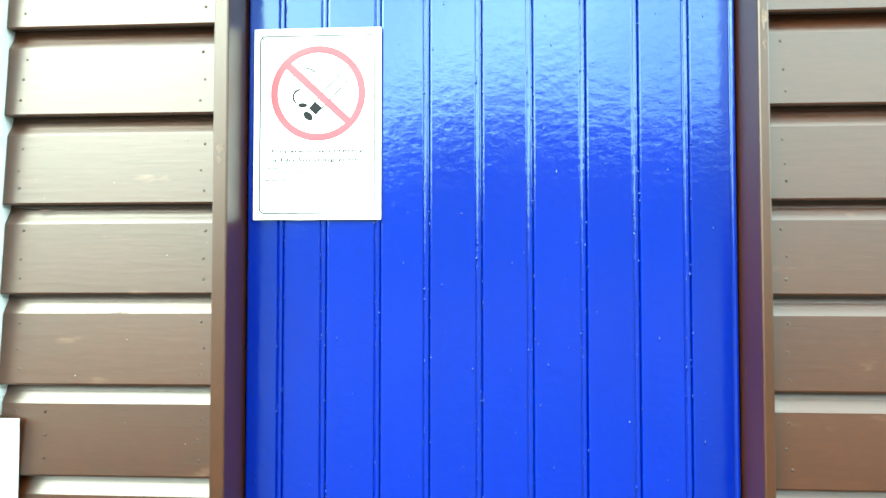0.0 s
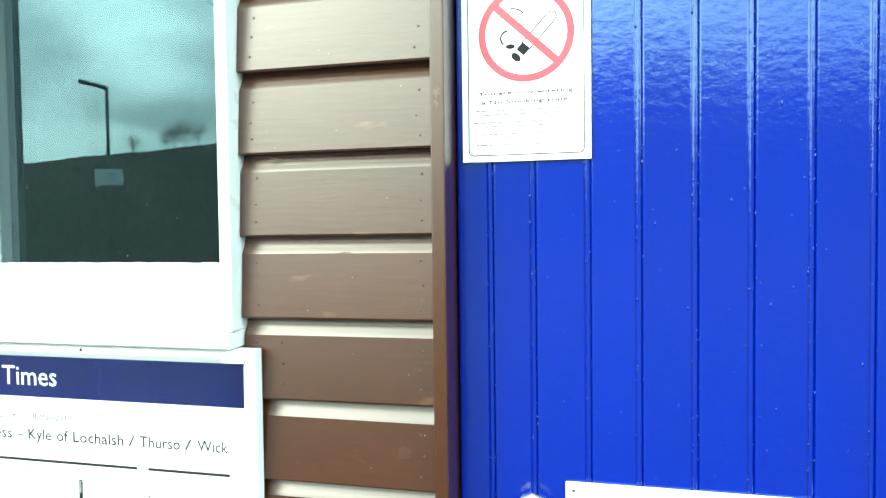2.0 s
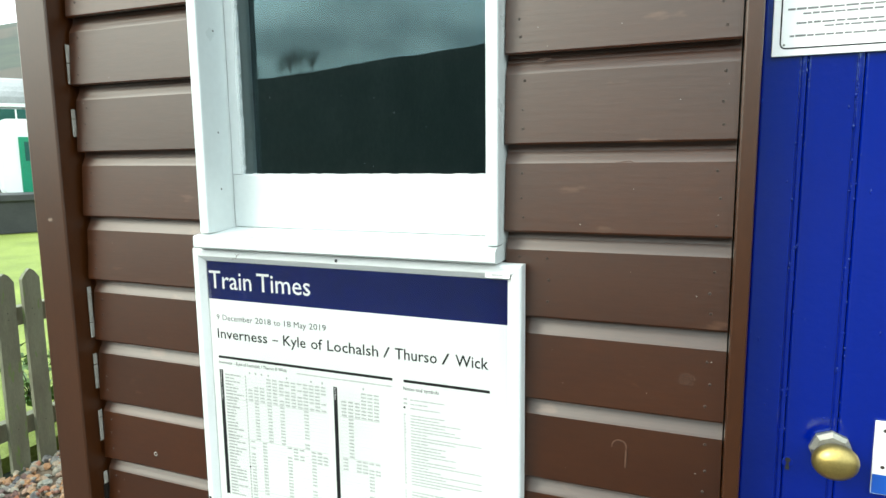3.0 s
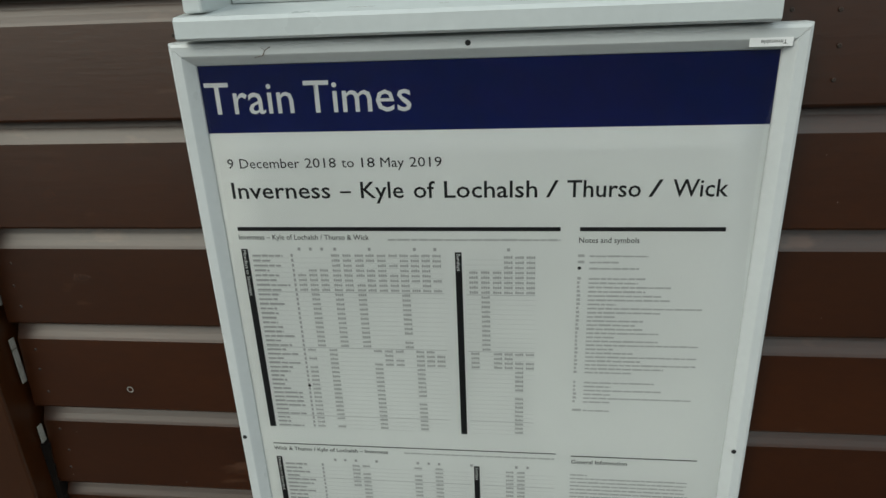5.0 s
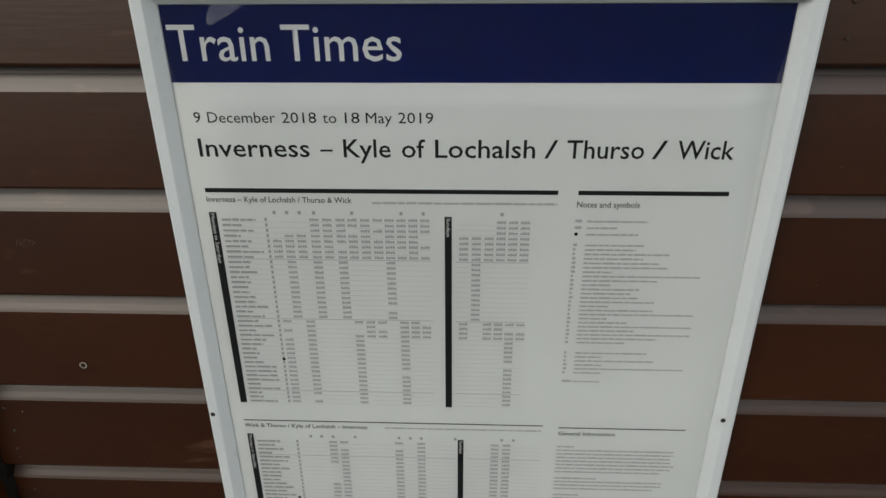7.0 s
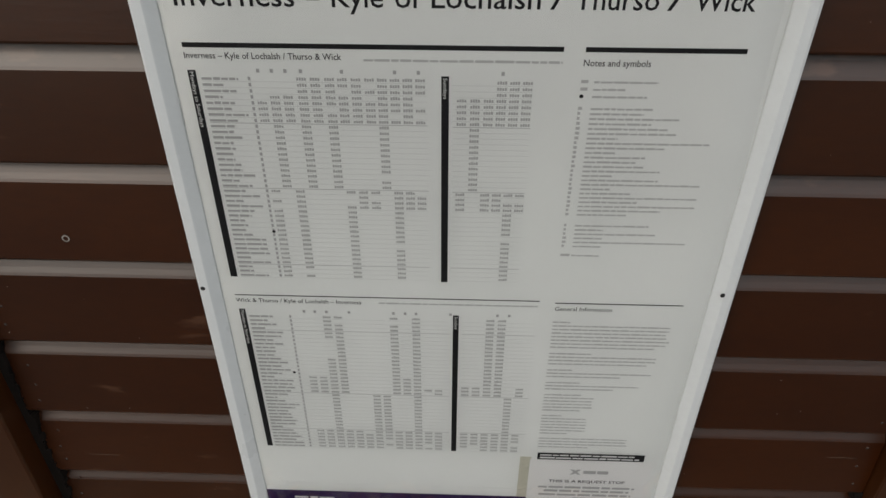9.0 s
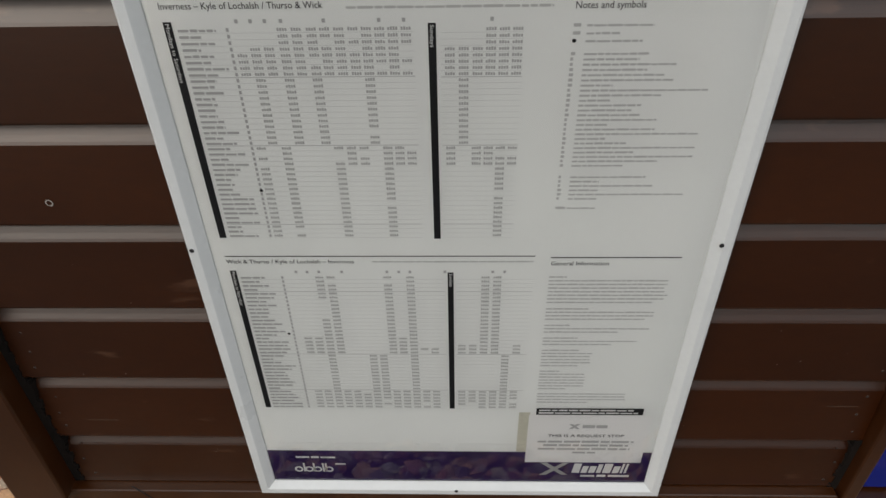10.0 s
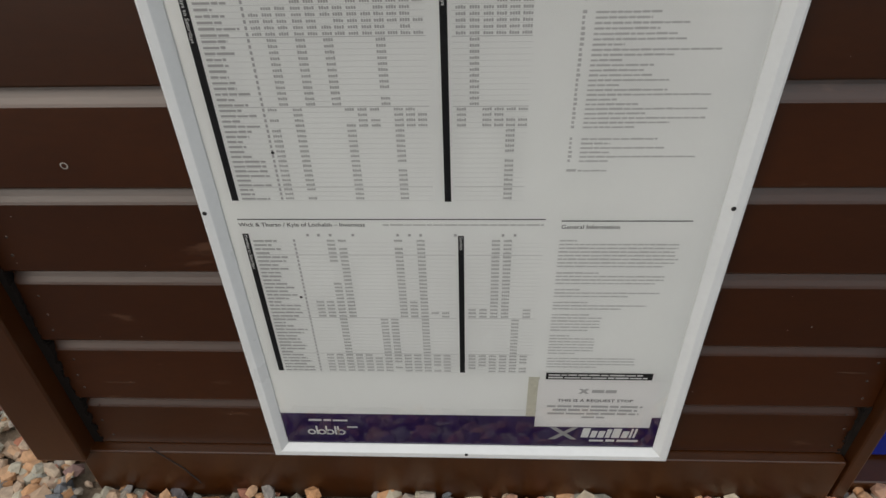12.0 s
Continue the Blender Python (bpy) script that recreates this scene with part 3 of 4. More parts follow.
# ---- the door ----
def door():
    frame_ob = thing("door_frame", "brown painted door lining set in the boarded wall", "door frame", kind="structure")
    part("jamb", boxed(DOOR_L - 0.024, DOOR_L, 1.004, INSIDE, 0.14, DOOR_TOP, 0.003), TRIM_BROWN, frame_ob)
    part("jamb", boxed(DOOR_R, DOOR_R + 0.017, 1.004, INSIDE, 0.14, DOOR_TOP, 0.003), TRIM_BROWN, frame_ob)
    part("head", boxed(DOOR_L - 0.024, DOOR_R + 0.017, 1.004, INSIDE, DOOR_TOP + 0.001, DOOR_TOP + 0.028, 0.003), TRIM_BROWN, frame_ob)
    part("threshold", boxed(DOOR_L + 0.001, DOOR_R - 0.001, 1.03, INSIDE, 0.13, 0.175, 0.004), TRIM_BROWN, frame_ob)
    d = thing("door_1", "closed blue gloss-painted beaded plank door", "door", kind="structure")
    edges = (DOOR_L + 0.003, -0.307, -0.234, -0.143, -0.061, 0.026, 0.110, 0.197, 0.282, 0.363, DOOR_R - 0.003)
    y, low, high = 1.086, 0.185, DOOR_TOP - 0.004
    for i, (a, c) in enumerate(zip(edges, edges[1:])):
        b = c - 0.0095
        bead = [(b + 0.0012 + 0.0038 * (1 - math.cos(t)), y + 0.0018 - 0.0026 * math.sin(t)) for t in (math.pi * j / 6 for j in range(7))]
        pts = [(a + 0.0003, y + 0.0026), (a + 0.0022, y + 0.0005), (a + 0.0045, y), (b - 0.0026, y), (b - 0.0008, y + 0.0006), (b, y + 0.0022)] + bead + \
              [(c - 0.0003, y + 0.0026), (c - 0.0003, y + 0.030), (a + 0.0003, y + 0.030)]
        bm = bmesh.new()
        prism(bm, pts, "z", low, high)
        part("plank", bm, BLUE, d)
    part("ledge", boxed(DOOR_L + 0.02, DOOR_R - 0.02, y + 0.0305, y + 0.05, 1.0, 1.12), BLUE, d)
    r, ico = random.Random(17), bmesh.new()
    bmesh.ops.create_icosphere(ico, subdivisions=1, radius=1)
    shape, tris = [v.co.copy() for v in ico.verts], [[v.index for v in f.verts] for f in ico.faces]
    ico.free()
    verts, faces = [], []
    for i in range(1100):
        if i < 900:
            x, z = r.choice(edges[1:-1]) + r.uniform(-0.010, 0.003), r.uniform(0.9, 2.12)
        else:
            x, z = r.uniform(edges[0] + 0.01, edges[-1] - 0.01), r.uniform(0.9, 2.12)
        e, tall = r.uniform(0.0004, 0.0017), r.uniform(0.8, 3.4)
        faces += [[k + len(verts) for k in t] for t in tris]
        verts += [(x + c.x * e, y + c.y * e * 0.6, z + c.z * e * tall) for c in shape]
    drops = bpy.data.meshes.new("paint_drip")
    drops.from_pydata(verts, [], faces)
    drops.materials.append(BLUE)
    for f in drops.polygons:
        f.use_smooth = True
    drip = new("paint_drip", drops)
    drip.parent = d
    tagged(drip, "hardened drips of gloss paint", kind="stuff")
    key = part("keyhole", lathe(bmesh.new(), ((0.0085, 0.0), (0.0085, -0.0012), (0.006, -0.0018)), 20), BLUE, d)
    key.location = (-0.300, y, 1.056)
    slot = part("slot", prism(bmesh.new(), [(0.004 * math.cos(t), 0.004 * math.sin(t) + 0.004) for t in (radians(-60 + 30 * j) for j in range(11))] + [(-0.0032, -0.012), (0.0032, -0.012)], "y", -0.0026, -0.0019), DARK, key, "dark keyhole slot")
    return d


door()


def knob():
    k = thing("door_knob", "worn oval brass knob on an eight-sided nickel rose", "door knob", at=(-0.242, 1.086, 1.088))
    rose = bmesh.new()
    lathe(rose, ((0.0305, -0.0005), (0.0305, -0.009), (0.024, -0.0155), (0.013, -0.0165)), 8)
    part("rose", rose, STEEL, k, "eight-sided dull nickel rose")
    part("neck", lathe(bmesh.new(), ((0.0125, -0.016), (0.0115, -0.024), (0.0125, -0.031)), 20), BRASS, k, smooth=True)
    rings = [(0.030 * math.sin(math.pi * j / 12) + 0.0006, -0.0485 + 0.0205 * math.cos(math.pi * j / 12)) for j in range(13)]
    part("grip", lathe(bmesh.new(), rings, 28, (1.05, 0.92)), BRASS, k, "worn oval brass grip", True)


knob()


# ---- the signs on the door ----
def rounded(x0, x1, z0, z1, r, n=6):
    pts = []
    for cx, cz, a in ((x1 - r, z1 - r, 0), (x0 + r, z1 - r, 90), (x0 + r, z0 + r, 180), (x1 - r, z0 + r, 270)):
        pts += [(cx + r * math.cos(radians(a + 90 * j / n)), cz + r * math.sin(radians(a + 90 * j / n))) for j in range(n + 1)]
    return pts


def outline_band(bm, x0, x1, z0, z1, r, w, y):
    o, i = rounded(x0, x1, z0, z1, r), rounded(x0 + w, x1 - w, z0 + w, z1 - w, r - w)
    a, b = [bm.verts.new((x, y, z)) for x, z in o], [bm.verts.new((x, y, z)) for x, z in i]
    for j in range(len(a)):
        k = (j + 1) % len(a)
        bm.faces.new((a[j], b[j], b[k], a[k]))
    return bm


def text_bars(bm, x0, x1, z, h, y, rng, word=0.012, gap=0.0022):
    """A line of writing too small to read: bars as long as words."""
    x = x0
    while x < x1:
        w = min(word * rng.uniform(0.5, 1.6), x1 - x)
        flat(bm, x, x + w, z, z + h * rng.uniform(0.8, 1.0), y)
        x += w + gap
    return bm


def no_smoking_sign():
    s = thing("no_smoking_sign", "white plastic no smoking notice with red ring on the blue door", "sign")
    x0, x1, z0, z1, y = -0.357, -0.141, 1.688, 2.011, 1.0795
    part("plate", boxed(x0, x1, y, 1.0848, z0, z1, 0.001), PLATE, s)
    p = y - 0.0004
    part("border", outline_band(bmesh.new(), x0 + 0.010, x1 - 0.010, z0 + 0.010, z1 - 0.012, 0.009, 0.0021, p), INK, s, "thin dark rounded border")
    cx, cz = -0.2475, 1.9005
    part("red_ring", arc_band(bmesh.new(), cx, cz, 0.068, 0.0805, 0, 360, p, 72), RED, s, "red prohibition ring")
    u, v = Vector((math.cos(radians(-43)), math.sin(radians(-43)))), Vector((-math.sin(radians(-43)), math.cos(radians(-43))))

    def at(a, b, o=(cx, cz)):
        return (o[0] + u.x * a + v.x * b, o[1] + u.y * a + v.y * b)
    part("red_bar", flat_outline(bmesh.new(), [at(-0.071, -0.0065), at(0.071, -0.0065), at(0.071, 0.0065), at(-0.071, 0.0065)], p - 0.0002), RED, s, "red slash")
    cig = bmesh.new()
    o, w, t0, t1 = (cx + 0.008, cz - 0.012), 0.0085, -0.012, 0.052
    for b in (-w, w):
        flat_outline(cig, [at(b - 0.0011, t0, o), at(b + 0.0011, t0, o), at(b + 0.0011, t1, o), at(b - 0.0011, t1, o)], p)
    tip = [at(math.cos(t) * w, t1 + math.sin(t) * w, o) for t in (radians(15 * j) for j in range(13))]
    tip += [at(math.cos(t) * (w - 0.0022), t1 + math.sin(t) * (w - 0.0022), o) for t in (radians(180 - 15 * j) for j in range(13))]
    flat_outline(cig, tip, p)
    part("cigarette", cig, INK, s, "thin outline of a cigarette")
    band = bmesh.new()
    flat_outline(band, [at(-w, -0.026, o), at(w, -0.026, o), at(w, -0.010, o), at(-w, -0.010, o)], p)
    flat_outline(band, [at(math.cos(t) * 0.0095, -0.036 + math.sin(t) * 0.0062, o) for t in (radians(20 * j) for j in range(18))], p)
    part("ash", band, INK, s)
    smoke = bmesh.new()
    arc_band(smoke, cx - 0.030, cz - 0.006, 0.0105, 0.0140, 90, 235, p, 14)
    flat_outline(smoke, [(cx - 0.026 + 0.008 * math.cos(t), cz - 0.020 + 0.0042 * math.sin(t)) for t in (radians(20 * j) for j in range(18))], p)
    arc_band(smoke, cx - 0.022, cz + 0.020, 0.0215, 0.0240, 35, 100, p, 12)
    arc_band(smoke, cx - 0.034, cz + 0.016, 0.0145, 0.0165, 70, 150, p, 12)
    part("smoke", smoke, INK, s)
    words("wording", "You are now entering", -0.330, -0.170, 1.8005, 0.0068, p, INK, s, 0.022)
    words("wording", "a No Smoking zone", -0.324, -0.178, 1.7855, 0.0068, p, INK, s, 0.022)
    r, bm = random.Random(3), bmesh.new()
    for a, c, z in ((-0.334, -0.168, 1.773), (-0.320, -0.182, 1.766), (-0.338, -0.164, 1.753), (-0.318, -0.186, 1.746), (-0.326, -0.176, 1.733), (-0.290, -0.212, 1.727), (-0.334, -0.168, 1.715)):
        text_bars(bm, a, c, z, 0.0030, p, r, 0.011, 0.0016)
    tagged(part("small_print", bm, DARK_GREY_INK, s), kind="stuff")
    for x, z in ((x0 + 0.016, z1 - 0.018), (x1 - 0.016, z1 - 0.018), (x0 + 0.016, z0 + 0.016), (x1 - 0.016, z0 + 0.016)):
        part("screw", flat_outline(bmesh.new(), [(x + 0.0016 * math.cos(t), z + 0.0016 * math.sin(t)) for t in (radians(45 * j) for j in range(8))], p), NAIL, s)


no_smoking_sign()


def waiting_sign():
    s = thing("waiting_room_sign", "white plastic waiting room sign with blue symbol on the door", "sign")
    x0, x1, z0, z1, y = -0.186, 0.300, 1.028, 1.144, 1.0795
    part("plate", boxed(x0, x1, y, 1.0848, z0, z1, 0.001), PLATE, s)
    p = y - 0.0004
    part("symbol", flat(bmesh.new(), -0.122, -0.072, 1.072, 1.122, p), SIGN_BLUE, s, "square blue symbol")
    w = bmesh.new()
    for cx in (-0.109, -0.084):
        flat_outline(w, [(cx + 0.0075 * math.cos(t), 1.112 + 0.0062 * math.sin(t)) for t in (radians(20 * j) for j in range(18))], p - 0.0003)
    for a in (-0.118, -0.090):
        flat_outline(w, [(a, 1.078), (a + 0.011, 1.078), (a + 0.013, 1.102), (a + 0.003, 1.104)], p - 0.0003)
    part("symbol_shapes", w, WHITE_INK, s)
    words("wording", "Waiting room", -0.045, 0.250, 1.078, 0.036, p, INK, s)
    part("blue_stripe", flat(bmesh.new(), x0 + 0.0005, x1 - 0.0005, z0 + 0.001, z0 + 0.032, p), SIGN_BLUE, s)
    for x, z in ((x0 + 0.013, z1 - 0.014), (x0 + 0.013, 1.072), (x1 - 0.013, z1 - 0.014)):
        part("screw", flat_outline(bmesh.new(), [(x + 0.003 * math.cos(t), z + 0.003 * math.sin(t)) for t in (radians(30 * j) for j in range(12))], p), NAIL, s)


waiting_sign()


# ---- the window ----
def window():
    w = thing("window_1", "white painted single-pane window with flaking sill", "window", kind="structure")
    inner_l, inner_r = -1.369, -0.779
    part("window_frame", boxed(WIN_L, inner_l, 0.996, INSIDE, 1.397, WIN_TOP, 0.003), WHITE, w)
    part("window_frame", boxed(inner_r, WIN_R, 0.996, INSIDE, 1.397, WIN_TOP, 0.003), WHITE, w)
    part("window_frame", boxed(inner_l, inner_r, 0.998, INSIDE, WIN_TOP - 0.04, WIN_TOP - 0.001, 0.003), WHITE, w)
    sill = bmesh.new()
    prism(sill, [(0.984, 1.371), (0.984, 1.389), (0.987, 1.3935), (1.074, 1.403), (1.12, 1.403), (1.12, 1.368), (0.987, 1.368)], "x", WIN_L - 0.008, WIN_R - 0.001)
    w0 = part("window_sill", sill, WHITE, w, "white sill with flaking paint")
    r2 = random.Random(31)
    for x, wide in ((-1.19, 0.030), (-1.10, 0.012), (-0.98, 0.075), (-0.83, 0.030), (-1.02, 0.018)):
        y0 = r2.uniform(0.998, 1.030)
        pts = [(x + wide * (j / 9 - 0.5), y0 + r2.uniform(0, 0.0018) + 0.004 * (j % 2)) for j in range(10)]
        bm = bmesh.new()
        lo = [bm.verts.new((px, py, 1.3945 + (py - 0.987) * 0.146 + 0.0004)) for px, py in pts]
        hi = [bm.verts.new((px, py + 0.0016, 1.3945 + (py + 0.0016 - 0.987) * 0.146 + 0.0004)) for px, py in pts]
        for j in range(9):
            bm.faces.new((lo[j], lo[j + 1], hi[j + 1], hi[j]))
        part("flake", bm, PALE_PAINT, w0)
    part("bottom_rail", boxed(inner_l + 0.001, inner_r - 0.001, 1.076, 1.118, 1.4035, 1.513, 0.002), WHITE, w)
    part("stile", boxed(inner_l + 0.001, -1.345, 1.076, 1.118, 1.5135, WIN_TOP - 0.096, 0.002), WHITE, w)
    part("top_rail", boxed(inner_l + 0.001, inner_r - 0.001, 1.076, 1.118, WIN_TOP - 0.095, WIN_TOP - 0.042, 0.002), WHITE, w)
    putty = bmesh.new()
    r = random.Random(9)
    for i in range(60):
        a = -1.345 + (inner_r + 1.341) * i / 60
        c = -1.345 + (inner_r + 1.341) * (i + 1) / 60
        h = 1.5145 + r.uniform(0, 0.0016)
        box(putty, a, c - 0.0002, 1.0775 + r.uniform(0, 0.002), 1.0865, 1.5125, h)
    part("putty", putty, WHITE, w, "ragged white putty line")
    edge = bmesh.new()
    for i in range(80):
        z = 1.515 + 0.68 * i / 80
        box(edge, -1.3455, -1.3425 + r.uniform(0, 0.003), 1.0775 + r.uniform(0, 0.002), 1.0865, z, z + 0.0083)
    part("putty", edge, WHITE, w)
    pane = part("pane", flat(bmesh.new(), inner_l + 0.012, inner_r - 0.001, 1.505, WIN_TOP - 0.085, 1.087), GLASS, w)
    pane.visible_shadow = False
    for y, z in ((1.040, 1.60), (1.040, 1.485), (1.042, 1.80)):
        sc = bmesh.new()
        sc.faces.new([sc.verts.new((inner_l + 0.0005, y + 0.0022 * math.cos(t), z + 0.0022 * math.sin(t))) for t in (radians(45 * j) for j in range(8))])
        part("screw", sc, NAIL, w)
    fl = bmesh.new()
    for i in range(9):
        x, z = r.uniform(-1.31, inner_r - 0.02), r.choice((1.53, 1.54, 1.6, 1.66)) + r.uniform(-0.01, 0.03)
        s = r.uniform(0.0004, 0.0009)
        flat_outline(fl, [(x + s * math.cos(t), z + s * r.uniform(0.7, 1.6) * math.sin(t)) for t in (radians(60 * j) for j in range(6))], 1.0864)
    tagged(part("paint_fleck", fl, WHITE, w), kind="stuff")


window()


# ---- the timetable case ----
PX0, PX1, PZ0, PZ1 = -1.4215, -0.7175, 0.275, 1.3655   # outer edges of the case
PAPER_Y = 1.0125


def poster_case():
    c = thing("poster_case", "white aluminium snap-frame poster case screwed to the wall", "poster case")
    prof = [(0.0, 1.026), (0.0, 1.006), (0.0018, 1.0015), (0.005, 1.0), (0.0150, 1.0002), (0.0168, 1.0014), (0.0262, 1.0096), (0.0272, 1.0114), (0.0275, 1.026)]

    def rail(name, a, b, inward):
        """One mitred length from corner a to corner b."""
        bm = bmesh.new()
        a, b, n = Vector((a[0], 0, a[1])), Vector((b[0], 0, b[1])), Vector((inward[0], 0, inward[1]))
        d = (b - a).normalized()
        ra = [bm.verts.new(a + n * p + d * (p + 0.0003) + Vector((0, y, 0))) for p, y in prof]
        rb = [bm.verts.new(b + n * p - d * (p + 0.0003) + Vector((0, y, 0))) for p, y in prof]
        k = len(prof)
        for i in range(k):
            bm.faces.new((ra[i], ra[(i + 1) % k], rb[(i + 1) % k], rb[i]))
        bm.faces.new(ra)
        bm.faces.new(rb[::-1])
        bmesh.ops.recalc_face_normals(bm, faces=bm.faces)
        return part(name, bm, ALU, c)
    top = rail("frame_rail", (PX0, PZ1), (PX1, PZ1), (0, -1))
    low = rail("frame_rail", (PX0, PZ0), (PX1, PZ0), (0, 1))
    lt = rail("frame_rail", (PX0, PZ0), (PX0, PZ1), (1, 0))
    rt = rail("frame_rail", (PX1, PZ0), (PX1, PZ1), (-1, 0))
    part("back_panel", boxed(PX0 + 0.004, PX1 - 0.004, 1.0135, 1.0262, PZ0 + 0.004, PZ1 - 0.004), ALU, c)
    sheet, rows = bmesh.new(), []
    x0, x1, z0, z1 = PX0 + 0.0265, PX1 - 0.0265, PZ0 + 0.026, PZ1 - 0.026
    for i in range(141):
        z, row = z1 - (z1 - z0) * (i / 140) ** 1.5, []
        for j in range(49):
            x = x0 + (x1 - x0) * j / 48
            edge = math.sin(min(1.0, (z - z0) / 0.13, (x - x0) / 0.04, (x1 - x) / 0.04) * math.pi / 2)
            drop = z1 - z
            lean = 0.142 + 0.036 * (x - x0) / (x1 - x0)
            bow = lean * (0.82 * drop + 0.18 * drop * drop / 0.092) if drop < 0.092 else 0.004 + (lean * 0.092 - 0.004) * (0.5 + 0.5 * math.cos(math.pi * min(1.0, (drop - 0.092) / 0.36)))
            slack = 1.0 if drop < 0.12 else max(0.12, 1.0 - (drop - 0.12) / 0.10)
            wave = noise.noise(Vector((x * 5.2 + 1.7, 0.4, z * 26.0 + 3.0 * math.sin(x * 7.0)))) * 0.00042 * slack
            row.append(sheet.verts.new((x, 1.0112 - edge * (bow + wave + 0.0004), z)))
        rows.append(row)
    for hi, lo in zip(rows, rows[1:]):
        for j in range(48):
            sheet.faces.new((lo[j], lo[j + 1], hi[j + 1], hi[j]))
    cover = part("cover", sheet, COVER, c, "clear wavy plastic cover", True)
    cover.visible_shadow = False
    for x, z, rl in ((-1.075, 1.3560, top), (-0.7345, 0.824, rt), (-1.4140, 0.817, lt), (-1.073, 0.2885, low)):
        h = lathe(bmesh.new(), ((0.0034, 0.0), (0.0030, -0.0008)), 14)
        o = part("screw_hole", h, DARK, rl)
        o.location = (x, 1.0004, z)
    mark = bmesh.new()
    for a0, b0, a1, b1 in ((-1.318, 1.3475, -1.3085, 1.3492), (-1.3085, 1.3492, -1.3055, 1.3548), (-1.3055, 1.3548, -1.2985, 1.3588), (-1.3055, 1.3548, -1.3095, 1.3582)):
        prism(mark, [(a0, b0), (a0 + 0.0007, b0 - 0.0004), (a1 + 0.0007, b1 - 0.0004), (a1, b1)], "y", 0.9994, 1.0004)
    part("scratch", mark, CHIP, top, "thin scratch in the white coating")
    lab = part("label", prism(bmesh.new(), [(-0.781, 1.3425), (-0.738, 1.3425), (-0.738, 1.3515), (-0.781, 1.3515)], "y", 1.0000, 1.0012), PLATE, top, "small white sticker")
    words("wording", "Timetable", -0.770, -0.744, 1.3492, 0.0042, 0.9997, INK, top, turn=180)
    return c


poster_case()


def table(bm_ink, bm_line, x0, x1, z1, z0, cols, rows, y, rng, full, blocks):
    """Rows of figures too small to read: a bar for each, ruled between."""
    dz = (z1 - z0) / rows
    for r in range(rows):
        z = z1 - dz * (r + 1)
        flat(bm_line, x0, x1, z - 0.0004, z - 0.0001, y)
        for ci, cx in enumerate(cols):
            if full(r, ci):
                w = 0.0112
                for d in range(4):
                    a = cx - w / 2 + d * w / 4
                    flat(bm_ink, a, a + w / 4 - 0.0007, z + dz * 0.22, z + dz * rng.uniform(0.62, 0.76), y)
    for b in blocks:
        flat(bm_line, x0, x1, z1 - dz * b - 0.0007, z1 - dz * b + 0.0002, y - 0.0001)


def names_column(bm, x0, wide, z1, z0, rows, y, rng):
    dz = (z1 - z0) / rows
    for r in range(rows):
        z = z1 - dz * (r + 1)
        text_bars(bm, x0, x0 + wide * rng.uniform(0.35, 1.0), z + dz * 0.15, dz * 0.46, y, rng, 0.013, 0.0014)
        flat(bm, x0 + wide + 0.0055, x0 + wide + 0.0085, z + dz * 0.15, z + dz * 0.75, y)


SET_OUT = (0.275, 0.3845, 0.489, 0.789, 0.822, 1.105, 1.134, 1.2525, 1.40)   # heights on the layout, and on the sheet as it hangs
PRINTED = (0.275, 0.3855, 0.496, 0.7980, 0.829, 1.1075, 1.1375, 1.2585, 1.40)


